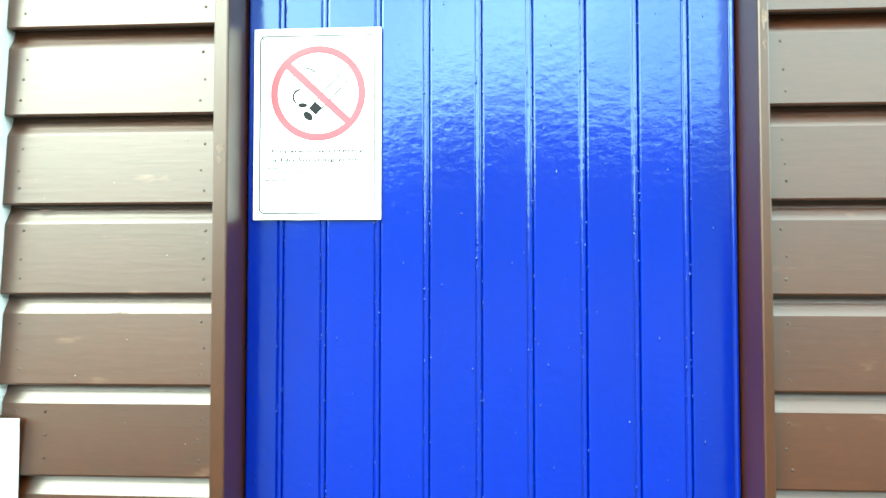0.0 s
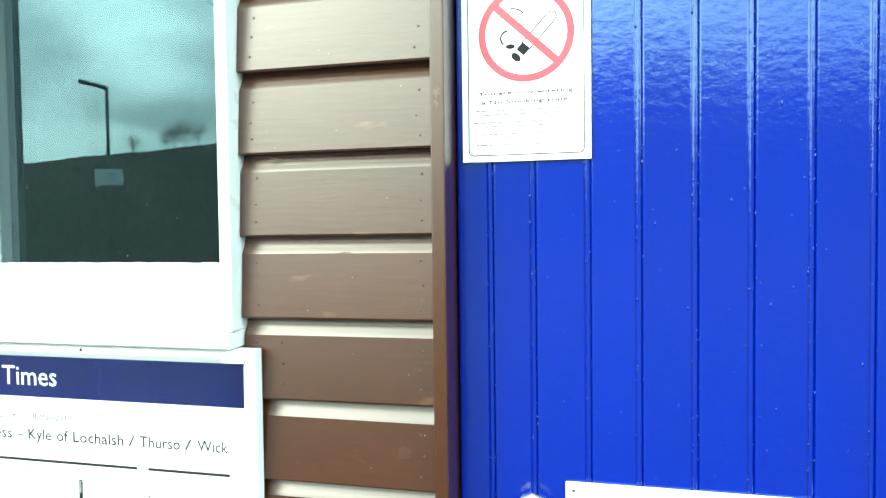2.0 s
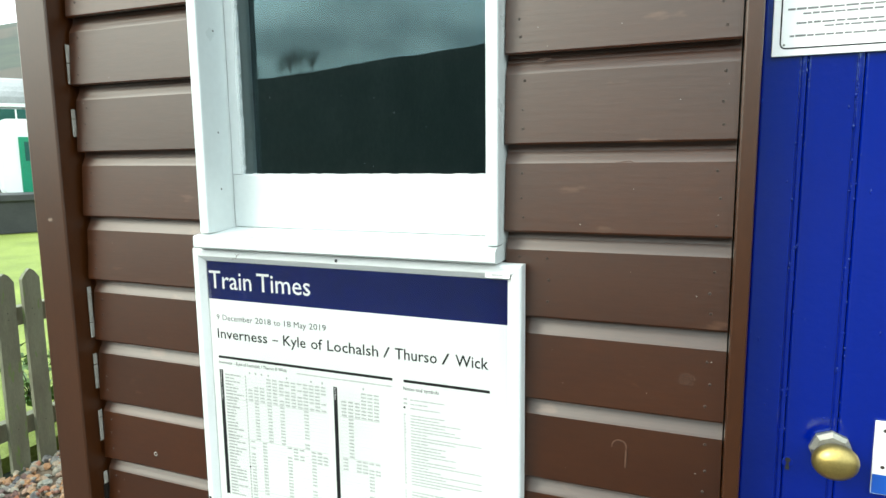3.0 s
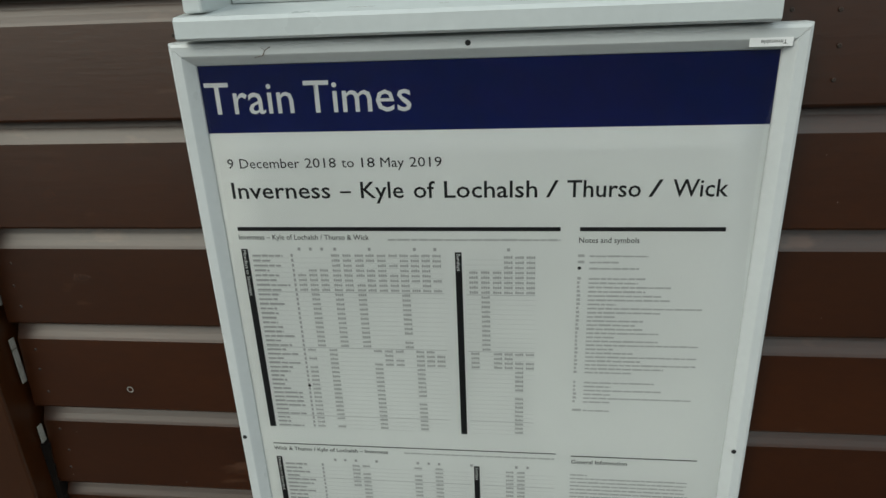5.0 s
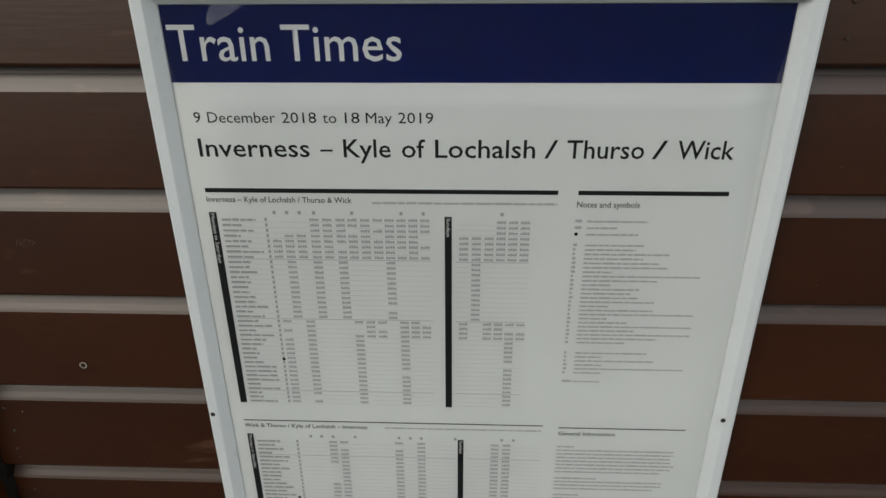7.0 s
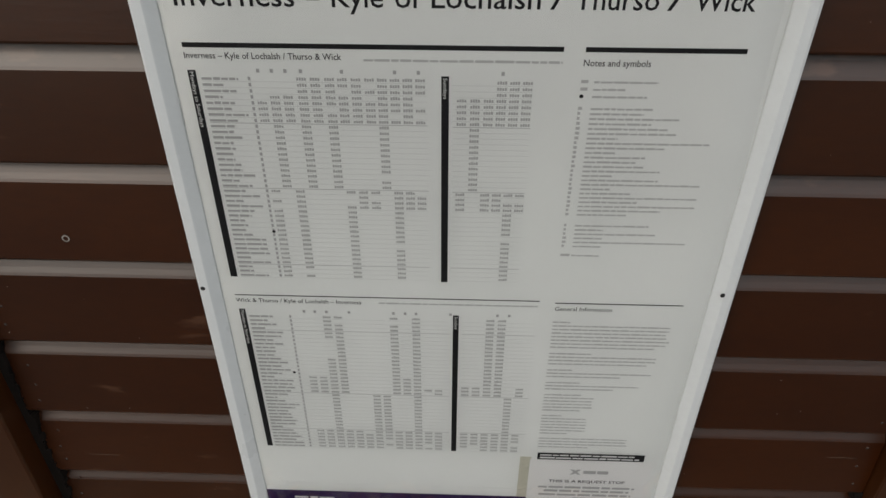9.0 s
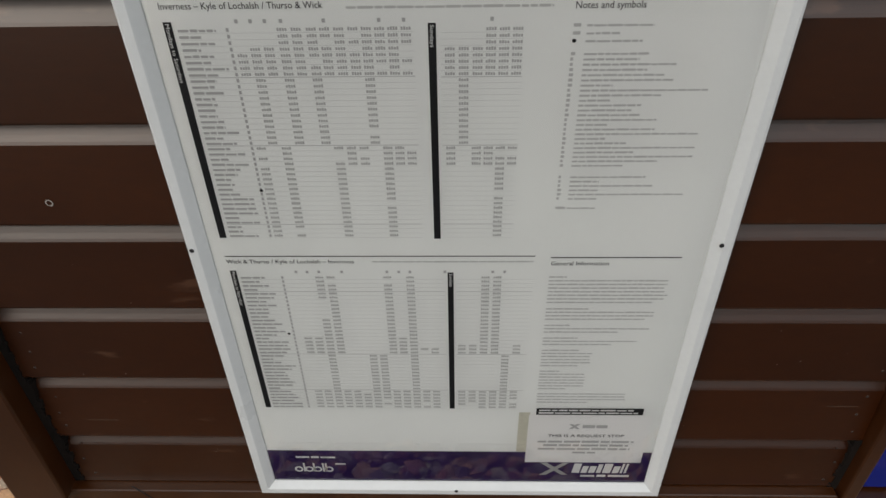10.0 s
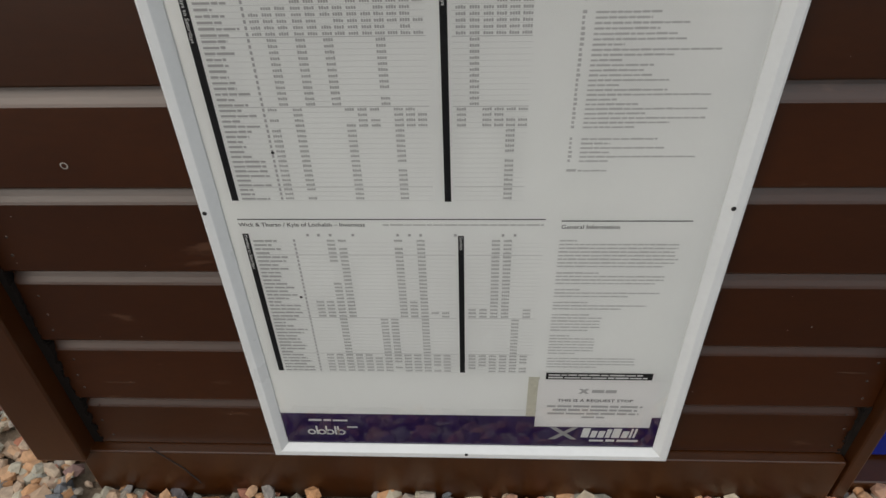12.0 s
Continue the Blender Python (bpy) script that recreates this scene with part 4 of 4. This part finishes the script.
def poster():
    p = thing("timetable_poster", "white printed train timetable poster with navy heading behind the cover", "poster")
    y, x0, x1, z0, z1 = PAPER_Y, PX0 + 0.0245, PX1 - 0.0245, PZ0 + 0.0225, PZ1 - 0.0225
    part("paper", boxed(x0, x1, y, y + 0.0006, z0, z1), PAPER, p)
    a, b = y - 0.0003, y - 0.0006
    part("heading_band", flat(bmesh.new(), x0, x1, 1.2588, z1, a), NAVY, p, "navy blue heading band")
    for r0, r1, z, h in ((-1.376, -0.967, 1.1290, 0.0052), (-0.944, -0.775, 1.1290, 0.0052), (-1.376, -0.965, 0.7890, 0.0016), (-0.944, -0.774, 0.7865, 0.0016)):
        part("rule", flat(bmesh.new(), r0, r1, z, z + h, a), INK, p)
    words("table_heading", "Inverness – Kyle of Lochalsh / Thurso & Wick", -1.376, -1.205, 1.1175, 0.0068, a, INK, p, 0.004)
    words("table_heading", "Wick & Thurso / Kyle of Lochalsh – Inverness", -1.376, -1.205, 0.7780, 0.0064, a, INK, p, 0.004)
    words("notes_heading", "Notes and symbols", -0.9445, -0.873, 1.1145, 0.0070, a, INK, p, 0.004)
    words("notes_heading", "General Information", -0.9435, -0.867, 0.7745, 0.0066, a, INK, p, 0.004)
    rng = random.Random(21)
    for bx, top, low, w, title, tl in ((-1.376, 1.105, 0.822, 0.0090, "Mondays to Saturdays", 0.066), (-1.097, 1.1015, 0.820, 0.0085, "Sundays", 0.024),
                                       (-1.3745, 0.766, 0.489, 0.0085, "Mondays to Saturdays", 0.060), (-1.0805, 0.7625, 0.488, 0.0080, "Sundays", 0.022)):
        bar = part("day_bar", flat(bmesh.new(), bx, bx + w, low, top, a), INK, p, "upright black day bar")
        words("wording", title, bx + 0.0022, bx + 0.0022 + tl, top - 0.002, 0.0044, b, WHITE_INK, bar, turn=90)
    ink, line, name = bmesh.new(), bmesh.new(), bmesh.new()
    c1 = (-1.298, -1.283, -1.268, -1.251, -1.236, -1.220, -1.206, -1.191, -1.176, -1.162, -1.148, -1.134, -1.120)
    c2 = (-1.074, -1.059, -1.044, -1.030, -1.016, -1.002)

    def upper(r, c):
        if r < 8:
            return not (r < 3 and c < 3) and rng.random() < 0.9
        if r < 20:
            return c in (1, 3, 5, 9) and rng.random() < 0.97
        if r < 24:
            return (c in (0, 2, 6, 7, 8, 10, 11, 12)) and rng.random() < 0.9
        return (c in (0, 2, 6) or (c == 10 and r != 31)) and rng.random() < 0.97

    def upper2(r, c):
        if r < 8:
            return not (r < 3 and c < 3)
        if r < 20:
            return c == 1
        if r < 24:
            return c not in (1,) and rng.random() < 0.8
        return c == 4 and r not in (29,)
    table(ink, line, -1.362, -1.112, 1.1000, 0.8225, c1, 39, a, rng, upper, (8, 20, 36))
    table(ink, line, -1.084, -0.996, 1.0985, 0.8225, c2, 39, a, rng, upper2, (8, 20, 36))
    names_column(name, -1.362, 0.046, 1.1000, 0.8225, 39, a, rng)
    c3 = [-1.285 + 0.0154 * i for i in range(13)]
    c4 = [-1.061 + 0.0160 * i for i in range(6)]

    def lower(r, c):
        if r < 6:
            return c in (2, 3, 8, 10) and rng.random() < 0.95
        if r < 21:
            return c in (3, 8, 10) or (r > 10 and c == 2) or (r > 15 and c in (0, 1, 9)) or (r > 17 and c in (11, 12) and rng.random() < 0.8)
        if r < 32:
            return c in (2, 6, 7, 10)
        return rng.random() < 0.93

    def lower2(r, c):
        if r < 21:
            return c in (2, 3) or (r > 17 and c in (0, 1, 5))
        if r < 32:
            return c == 4
        return rng.random() < 0.92
    table(ink, line, -1.362, -1.085, 0.7580, 0.4885, c3, 38, a, rng, lower, (4, 21, 32))
    table(ink, line, -1.068, -0.966, 0.7580, 0.4885, c4, 38, a, rng, lower2, (4, 21, 32))
    names_column(name, -1.362, 0.050, 0.7580, 0.4885, 38, a, rng)
    for cx, z in [(c, 1.1030) for c in (-1.298, -1.283, -1.268, -1.251, -1.206, -1.148, -1.122, -1.030)] + [(c, 0.7615) for c in (-1.285, -1.270, -1.254, -1.223, -1.162, -1.146, -1.131, -1.084, -1.02, -1.004)]:
        flat(ink, cx - 0.0018, cx + 0.0018, z, z + 0.0042, a)
    tagged(part("table_figures", ink, GREY_INK, p), kind="stuff")
    tagged(part("table_rules", line, PALE_INK, p), kind="stuff")
    tagged(part("station_names", name, GREY_INK, p), kind="stuff")
    remarks = bmesh.new()
    text_bars(remarks, -1.181, -0.967, 1.1165, 0.0028, a, rng, 0.013, 0.0015)
    text_bars(remarks, -1.181, -0.967, 0.7795, 0.0026, a, rng, 0.013, 0.0015)
    zs = [1.0960 - 0.0085 * i for i in range(2)] + [1.0790] + [1.0650 - 0.00600 * i for i in range(24)] + [0.9110 - 0.0062 * i for i in range(6)] + [0.8660]
    for i, z in enumerate(zs):
        flat(remarks, -0.945, -0.945 + rng.choice((0.003, 0.004, 0.0045)) * (2.6 if i in (0, 1, len(zs) - 1) else 1), z, z + 0.0036, a)
        text_bars(remarks, -0.931, -0.931 + rng.choice((0.035, 0.06, 0.07, 0.09, 0.10, 0.14)), z, 0.0025, a, rng, 0.010, 0.0013)
    z = 0.7600
    for count, wide in ((1, 0.024), (7, 0.165), (0, 0), (1, 0.06), (3, 0.158), (0, 0), (1, 0.036), (2, 0.155), (0, 0), (1, 0.05), (2, 0.14), (0, 0), (1, 0.055), (5, 0.075), (0, 0), (1, 0.03), (6, 0.07), (0, 0), (4, 0.14)):
        if not count:
            z -= 0.0055
        for i in range(count):
            z -= 0.0064
            text_bars(remarks, -0.944, -0.944 + wide * (rng.uniform(0.5, 0.9) if i == count - 1 and count > 1 else rng.uniform(0.95, 1.0)), z, 0.0026, a, rng, 0.010, 0.0012)
    tagged(part("notes_text", remarks, PALE_INK, p), kind="stuff")
    for x, z in ((-0.943, 1.081), (-1.3085, 0.895), (-1.312, 0.650)):
        part("dot", flat_outline(bmesh.new(), [(x + 0.0022 * math.cos(t), z + 0.0022 * math.sin(t)) for t in (radians(30 * j) for j in range(12))], b), INK, p)
    foot = part("footer_band", flat(bmesh.new(), x0, x1, z0, 0.3845, a), PURPLE, p, "dark purple footer band")
    lg = bmesh.new()
    for cx in (-1.345, -1.327, -1.312, -1.292):
        arc_band(lg, cx, 0.333, 0.0042, 0.0075, 0, 360, b, 20)
    for cx in (-1.3365, -1.3035, -1.2985, -1.3195):
        flat(lg, cx, cx + 0.0032, 0.3262, 0.3500, b)
    flat(lg, -1.280, -1.262, 0.346, 0.350, b)
    part("logo_shape", lg, WHITE_INK, foot, "rounded white logo shapes")
    lg = bmesh.new()
    text_bars(lg, -1.346, -1.278, 0.3640, 0.0052, b, rng, 0.018, 0.003)
    part("logo_line", lg, WHITE_INK, foot)
    lg = bmesh.new()
    cx, cz = -0.902, 0.339
    for s in (1, -1):
        flat_outline(lg, [(cx - 0.026, cz - 0.017 * s), (cx - 0.014, cz - 0.017 * s), (cx + 0.024, cz + 0.017 * s), (cx + 0.013, cz + 0.017 * s)], b - 0.0001 * (s + 1))
    part("logo_shape", lg, GREY_INK, foot, "pale crossed logo shape")
    lg = bmesh.new()
    x = -0.872
    for w, h in ((0.013, 0.026), (0.010, 0.019), (0.011, 0.019), (0.008, 0.024), (0.014, 0.026), (0.011, 0.019), (0.004, 0.026), (0.004, 0.026)):
        flat_outline(lg, [(x, 0.328), (x + w, 0.328), (x + w + 0.003, 0.328 + h), (x + 0.003, 0.328 + h)], b)
        x += w + 0.0026
    text_bars(lg, -0.856, -0.772, 0.317, 0.0065, b, rng, 0.03, 0.004)
    part("logo_shape", lg, WHITE_INK, foot, "slanted white logo bars")
    part("tape", flat(bmesh.new(), -0.970, -0.952, 0.384, 0.480, a), BEIGE, p)
    st = thing("request_stop_notice", "small white printed request stop notice stuck on the timetable", "notice")
    part("slip", flat(bmesh.new(), -0.954, -0.758, 0.3575, 0.4755, y - 0.0009), PLATE, st)
    part("strip", flat(bmesh.new(), -0.943, -0.774, 0.4755, 0.4905, y - 0.0009), INK, st, "black strip with white lines")
    k = y - 0.0012
    ln = bmesh.new()
    text_bars(ln, -0.939, -0.790, 0.4845, 0.0032, k, rng, 0.016, 0.002)
    text_bars(ln, -0.939, -0.782, 0.4785, 0.0032, k, rng, 0.016, 0.002)
    part("strip_lines", ln, WHITE_INK, st)
    words("wording", "THIS IS A REQUEST STOP", -0.920, -0.796, 0.4235, 0.0062, k, INK, st, 0.01)
    ln = bmesh.new()
    for q0, q1, z in ((-0.936, -0.778, 0.4095), (-0.926, -0.786, 0.4005), (-0.934, -0.782, 0.3915), (-0.876, -0.838, 0.3825)):
        text_bars(ln, q0, q1, z, 0.0050, k, rng, 0.020, 0.003)
    part("notice_lines", ln, GREY_INK, st)
    lg = bmesh.new()
    flat_outline(lg, [(-0.888, 0.4430), (-0.882, 0.4430), (-0.870, 0.4545), (-0.876, 0.4545)], k)
    flat_outline(lg, [(-0.888, 0.4545), (-0.882, 0.4545), (-0.870, 0.4430), (-0.876, 0.4430)], k - 0.0001)
    text_bars(lg, -0.866, -0.826, 0.4450, 0.0075, k, rng, 0.022, 0.002)
    part("logo_shape", lg, GREY_INK, st)
    for ob in p.children_recursive + st.children_recursive:
        if ob.name.split(".")[0] not in ("paper", "heading_band"):
            for v in ob.data.vertices:
                v.co.x, v.co.z = v.co.x - 0.002, float(np.interp(v.co.z, SET_OUT, PRINTED))
    for body, q0, q1 in (("Train", -1.3904, -1.2831), ("Times", -1.2694, -1.1429)):
        words("heading", body, q0, q1, 1.2818, 0.0375, b, WHITE_INK, p, 0.004)
    for body, q0, q1 in (("9", -1.3771, -1.3693), ("December", -1.3615, -1.2856), ("2018", -1.2785, -1.2399), ("to", -1.2329, -1.2175), ("18", -1.2082, -1.1919),
                         ("May", -1.1849, -1.1562), ("2019", -1.1493, -1.1106)):
        words("date_line", body, q0, q1, 1.2147, 0.0122, a, INK, p)
    for body, q0, q1 in (("Inverness", -1.3770, -1.2508), ("–", -1.2384, -1.2246), ("Kyle", -1.2122, -1.1589), ("of", -1.1466, -1.1201), ("Lochalsh", -1.1091, -0.9976),
                         ("/", -0.9874, -0.9728), ("Thurso", -0.9627, -0.8776), ("/", -0.8688, -0.8531), ("Wick", -0.8419, -0.7796)):
        words("route_line", body, q0, q1, 1.1757, 0.0212, a, INK, p, 0.0 if body == "/" else 0.008)


poster()


# ---- the fence ----
def fence():
    f = thing("fence", "weathered grey-green wooden picket fence on gravel", "fence")
    r = random.Random(4)
    for i in range(34):
        y = 0.93 + 0.132 * i
        w, x = 0.042, -3.345
        top = 1.055 + r.uniform(-0.012, 0.012)
        pts = [(y - w, 0.13), (y + w, 0.13), (y + w, top - 0.045), (y + w * 0.45, top - 0.012), (y, top), (y - w * 0.45, top - 0.012), (y - w, top - 0.045)]
        bm = prism(bmesh.new(), pts, "x", x, x + 0.020)
        lean = r.uniform(-0.012, 0.012)
        for v in bm.verts:
            v.co.y += lean * (v.co.z - 0.13)
        ob = part("picket", bm, PICKET, f)
        for z in (0.33, 0.84, 0.87):
            nl = new("nail", nail_me)
            nl.parent, nl.matrix_local = ob, pose(x + 0.0205, y + r.uniform(-0.012, 0.012), z, 0, 0, 90)
    for z in (0.285, 0.80):
        part("rail", boxed(-3.40, -3.347, 0.85, 5.4, z, z + 0.085, 0.004), PICKET, f)
    for y in (0.9, 2.7, 4.5):
        part("post", boxed(-3.50, -3.405, y - 0.05, y + 0.05, 0.08, 0.98, 0.005), PICKET, f)


fence()

# ---- beyond the fence: wagons on the line ----
AWAY, ACROSS = toward(-55.0), toward(35.0)


def sited(dist, side, turn=0.0):
    o = Vector((-0.45, 0, GROUND)) + AWAY * dist + ACROSS * side
    return Matrix.Translation(o) @ pose(0, 0, 0, 0, 0, 55.0 + turn)


def coach():
    c = thing("railway_coach", "white railway coach with green-tinted windows and grey roof", "railway coach")
    c.matrix_world = sited(22.0, -4.0)
    L = 9.0
    side = [(-0.0, 1.05), (-0.03, 1.6), (-0.02, 2.5), (0.06, 2.96), (2.6, 2.96), (2.7, 1.05)]
    part("body", prism(bmesh.new(), side, "x", -L, L), CREAM, c)
    roof = [(-0.06, 2.965)] + [(1.32 - 1.38 * math.cos(t), 2.97 + 0.78 * math.sin(t)) for t in (radians(12 * j) for j in range(1, 15))] + [(2.72, 2.965)]
    part("roof", prism(bmesh.new(), roof, "x", -L - 0.05, L + 0.05), COACH_ROOF, c)
    part("cant_rail", boxed(-L, L, -0.07, -0.025, 2.86, 2.955), CREAM, c)
    for i in range(15):
        x = -L + 0.55 + i * 1.2
        win = part("window", boxed(x, x + 0.95, -0.05, -0.032, 2.28, 2.80, 0.004), COACH_GLASS, c)
        part("mullion", boxed(x + 0.45, x + 0.49, -0.06, -0.05, 2.28, 2.80), CREAM, win)
    part("waist_band", boxed(-L, L, -0.045, -0.032, 1.72, 2.02), GREEN, c)
    part("underframe", boxed(-L + 0.2, L - 0.2, 0.2, 2.5, 0.55, 1.049), SOOT, c)
    for x in (-6.5, -4.5, 4.5, 6.5):
        wh = lathe(bmesh.new(), ((0.45, 0.0), (0.47, -0.03), (0.42, -0.12), (0.10, -0.14)), 24)
        o = part("wheel", wh, SOOT, c)
        o.location = (x, 0.32, 0.47)


def brake_van():
    v = thing("white_van_body", "white rounded van body with a green door and window", "van")
    v.matrix_world = sited(16.0, 0.0)
    pts = rounded(-0.40, 2.6, 0.64, 2.24, 0.26, 8)
    bm = prism(bmesh.new(), pts, "y", 0.0, 1.7)
    bmesh.ops.bevel(bm, geom=[e for e in bm.edges if abs(e.verts[0].co.y) < 1e-4 and abs(e.verts[1].co.y) < 1e-4], offset=0.08, segments=3, affect="EDGES")
    part("body", bm, CREAM, v)
    d = part("door", boxed(0.0, 0.82, -0.03, 0.05, 0.70, 1.88, 0.01), GREEN, v, "green panelled door")
    part("window", boxed(0.10, 0.72, -0.045, -0.031, 1.40, 1.78, 0.006), COACH_GLASS, d)
    part("door_rail", boxed(0.0, 0.82, -0.042, -0.031, 1.28, 1.32), GREEN, d)
    part("wheel_box", boxed(-0.3, 2.5, 0.15, 1.6, 0.15, 0.639), SOOT, v)
    n = thing("white_tank", "low white rounded tank on a dark wagon frame", "tank")
    n.matrix_world = sited(16.6, -2.2)
    part("shell", prism(bmesh.new(), rounded(-1.6, 1.75, 1.02, 1.86, 0.2, 6), "y", 0.0, 1.2), CREAM, n)
    part("frame", boxed(-1.6, 1.75, 0.05, 1.15, 0.0, 1.019), SOOT, n)


def wagon_frame():
    w = thing("flat_wagon", "dark sooty steel flat wagon beside the grass", "wagon")
    w.matrix_world = sited(14.6, 0.0)
    part("deck", boxed(-7, 7, 0.0, 1.0, 0.66, 0.78, 0.01), SOOT, w)
    part("side_beam", boxed(-7, 7, 0.06, 0.94, 0.06, 0.659), SOOT, w)
    for x in (-4.0, -2.2, 1.6, 3.8):
        o = part("wheel", lathe(bmesh.new(), ((0.30, 0.0), (0.31, -0.02), (0.27, -0.08), (0.07, -0.1)), 20), SOOT, w)
        o.location = (x, 0.05, 0.30)


coach()
brake_van()
wagon_frame()


def shrub():
    r = random.Random(8)
    s = thing("shrub", "small leafy green plant behind the fence", "plant")
    bm = bmesh.new()
    st = bmesh.new()
    for i in range(16):
        a, h = r.uniform(0, 6.28), r.uniform(0.25, 0.55)
        top = (-3.72 + 0.14 * math.cos(a), 2.28 + 0.2 * math.sin(a), 0.10 + h)
        tube(st, (-3.72, 2.28, 0.09), top, 0.005, 0.002, 5)
        for j in range(14):
            f = r.uniform(0.35, 1)
            c = Vector((-3.72, 2.28, 0.09)).lerp(Vector(top), f) + Vector((r.uniform(-.04, .04), r.uniform(-.04, .04), r.uniform(-.03, .03)))
            d = Vector((r.uniform(-1, 1), r.uniform(-1, 1), r.uniform(-.3, .8))).normalized()
            o = d.orthogonal().normalized() * 0.014
            bm.faces.new([bm.verts.new(q) for q in (c, c + d * 0.03 + o, c + d * 0.065, c + d * 0.03 - o)])
    part("stems", st, BARK, s)
    part("leaves", bm, LEAF, s)


shrub()


# ---- behind the camera: what the glass and the gloss paint mirror ----
def lamp_post():
    base = Vector((-8.80, -8.16, GROUND))
    p = thing("street_lamp", "grey steel platform lamp post with flat lantern", "street lamp", at=base)
    part("column", tube(tube(bmesh.new(), (0, 0, -0.1), (0, 0, 1.1), 0.06, 0.055, 14), (0, 0, 1.1), (0, 0, 4.06), 0.034, 0.028, 14), GALV, p)
    part("bracket", tube(bmesh.new(), (0.02, -0.01, 4.03), (-0.12, 0.09, 4.08), 0.03, 0.026, 10), GALV, p)
    head = boxed(-0.46, -0.02, -0.075, 0.075, -0.022, 0.03, 0.012)
    bmesh.ops.transform(head, matrix=pose(0, 0, 4.06, 0, 11, -40), verts=head.verts)
    part("lantern", head, GALV, p)
    s = thing("platform_sign", "small white platform sign fixed to the lamp post", "sign", at=base + Vector((0, 0, 2.44)))
    pl = boxed(-0.23, 0.23, -0.010, 0.010, -0.15, 0.15, 0.005)
    bmesh.ops.transform(pl, matrix=pose(0.0, 0.0, 0, 0, 0, -40) @ pose(0, 0.052, 0), verts=pl.verts)
    part("plate", pl, PLATE, s)
    bar = bmesh.new()
    box(bar, -0.06, 0.11, 0.0, 0.003, 0.03, 0.075)
    box(bar, -0.10, 0.10, 0.0, 0.003, -0.06, -0.045)
    bmesh.ops.transform(bar, matrix=pose(0.0, 0.0, 0, 0, 0, -40) @ pose(0, 0.064, 0), verts=bar.verts)
    part("wording_bars", bar, GREY_INK, s)


lamp_post()


def bare_tree(at, height, seed):
    r = random.Random(seed)
    t = thing("tree", "bare leafless tree on the hillside", "tree", group="bare trees", at=at)
    part("trunk", tube(bmesh.new(), (0, 0, -0.5), (0.01 * height, 0, 0.55 * height), 0.022 * height, 0.010 * height, 8), BARK, t)
    limbs, twigs = bmesh.new(), bmesh.new()

    def spread(bm, a, way, length, rad, depth):
        """A bough bent in three lengths, with side shoots."""
        for k in range(3):
            way = (way + Vector((r.uniform(-0.3, 0.3), r.uniform(-0.3, 0.3), r.uniform(-0.05, 0.25)))).normalized()
            b = a + way * length / 3
            tube(bm, a, b, rad * (1 - 0.2 * k), rad * (0.8 - 0.2 * k), 4)
            if depth:
                for i in range(2):
                    side = (way + Vector((r.uniform(-1, 1), r.uniform(-1, 1), r.uniform(-0.2, 0.7)))).normalized()
                    spread(twigs, b, side, length * r.uniform(0.35, 0.6), rad * 0.55, depth - 1)
            a = b
    for i in range(11):
        turn, up = radians(33 * i * 2.5), r.uniform(0.45, 1.7)
        way = Vector((math.cos(turn), math.sin(turn), up)).normalized()
        spread(limbs, Vector((0, 0, height * r.uniform(0.16, 0.5))), way, height * r.uniform(0.38, 0.55), height * 0.0085, 2)
    part("limbs", limbs, BARK, t)
    part("twigs", twigs, BARK, t)


for az, dist, tall, seed in ((-145.6, 560.0, 22.0, 2), (-146.6, 565.0, 19.0, 5), (-144.8, 568.0, 20.0, 4), (-144.1, 566.0, 15.0, 3), (-141.8, 570.0, 15.0, 7)):
    way = toward(az)
    spot = Vector((-1 + way.x * dist, way.y * dist, 0))
    bare_tree((spot.x, spot.y, GROUND + land_height(spot.x, spot.y) - 0.8), tall, seed)
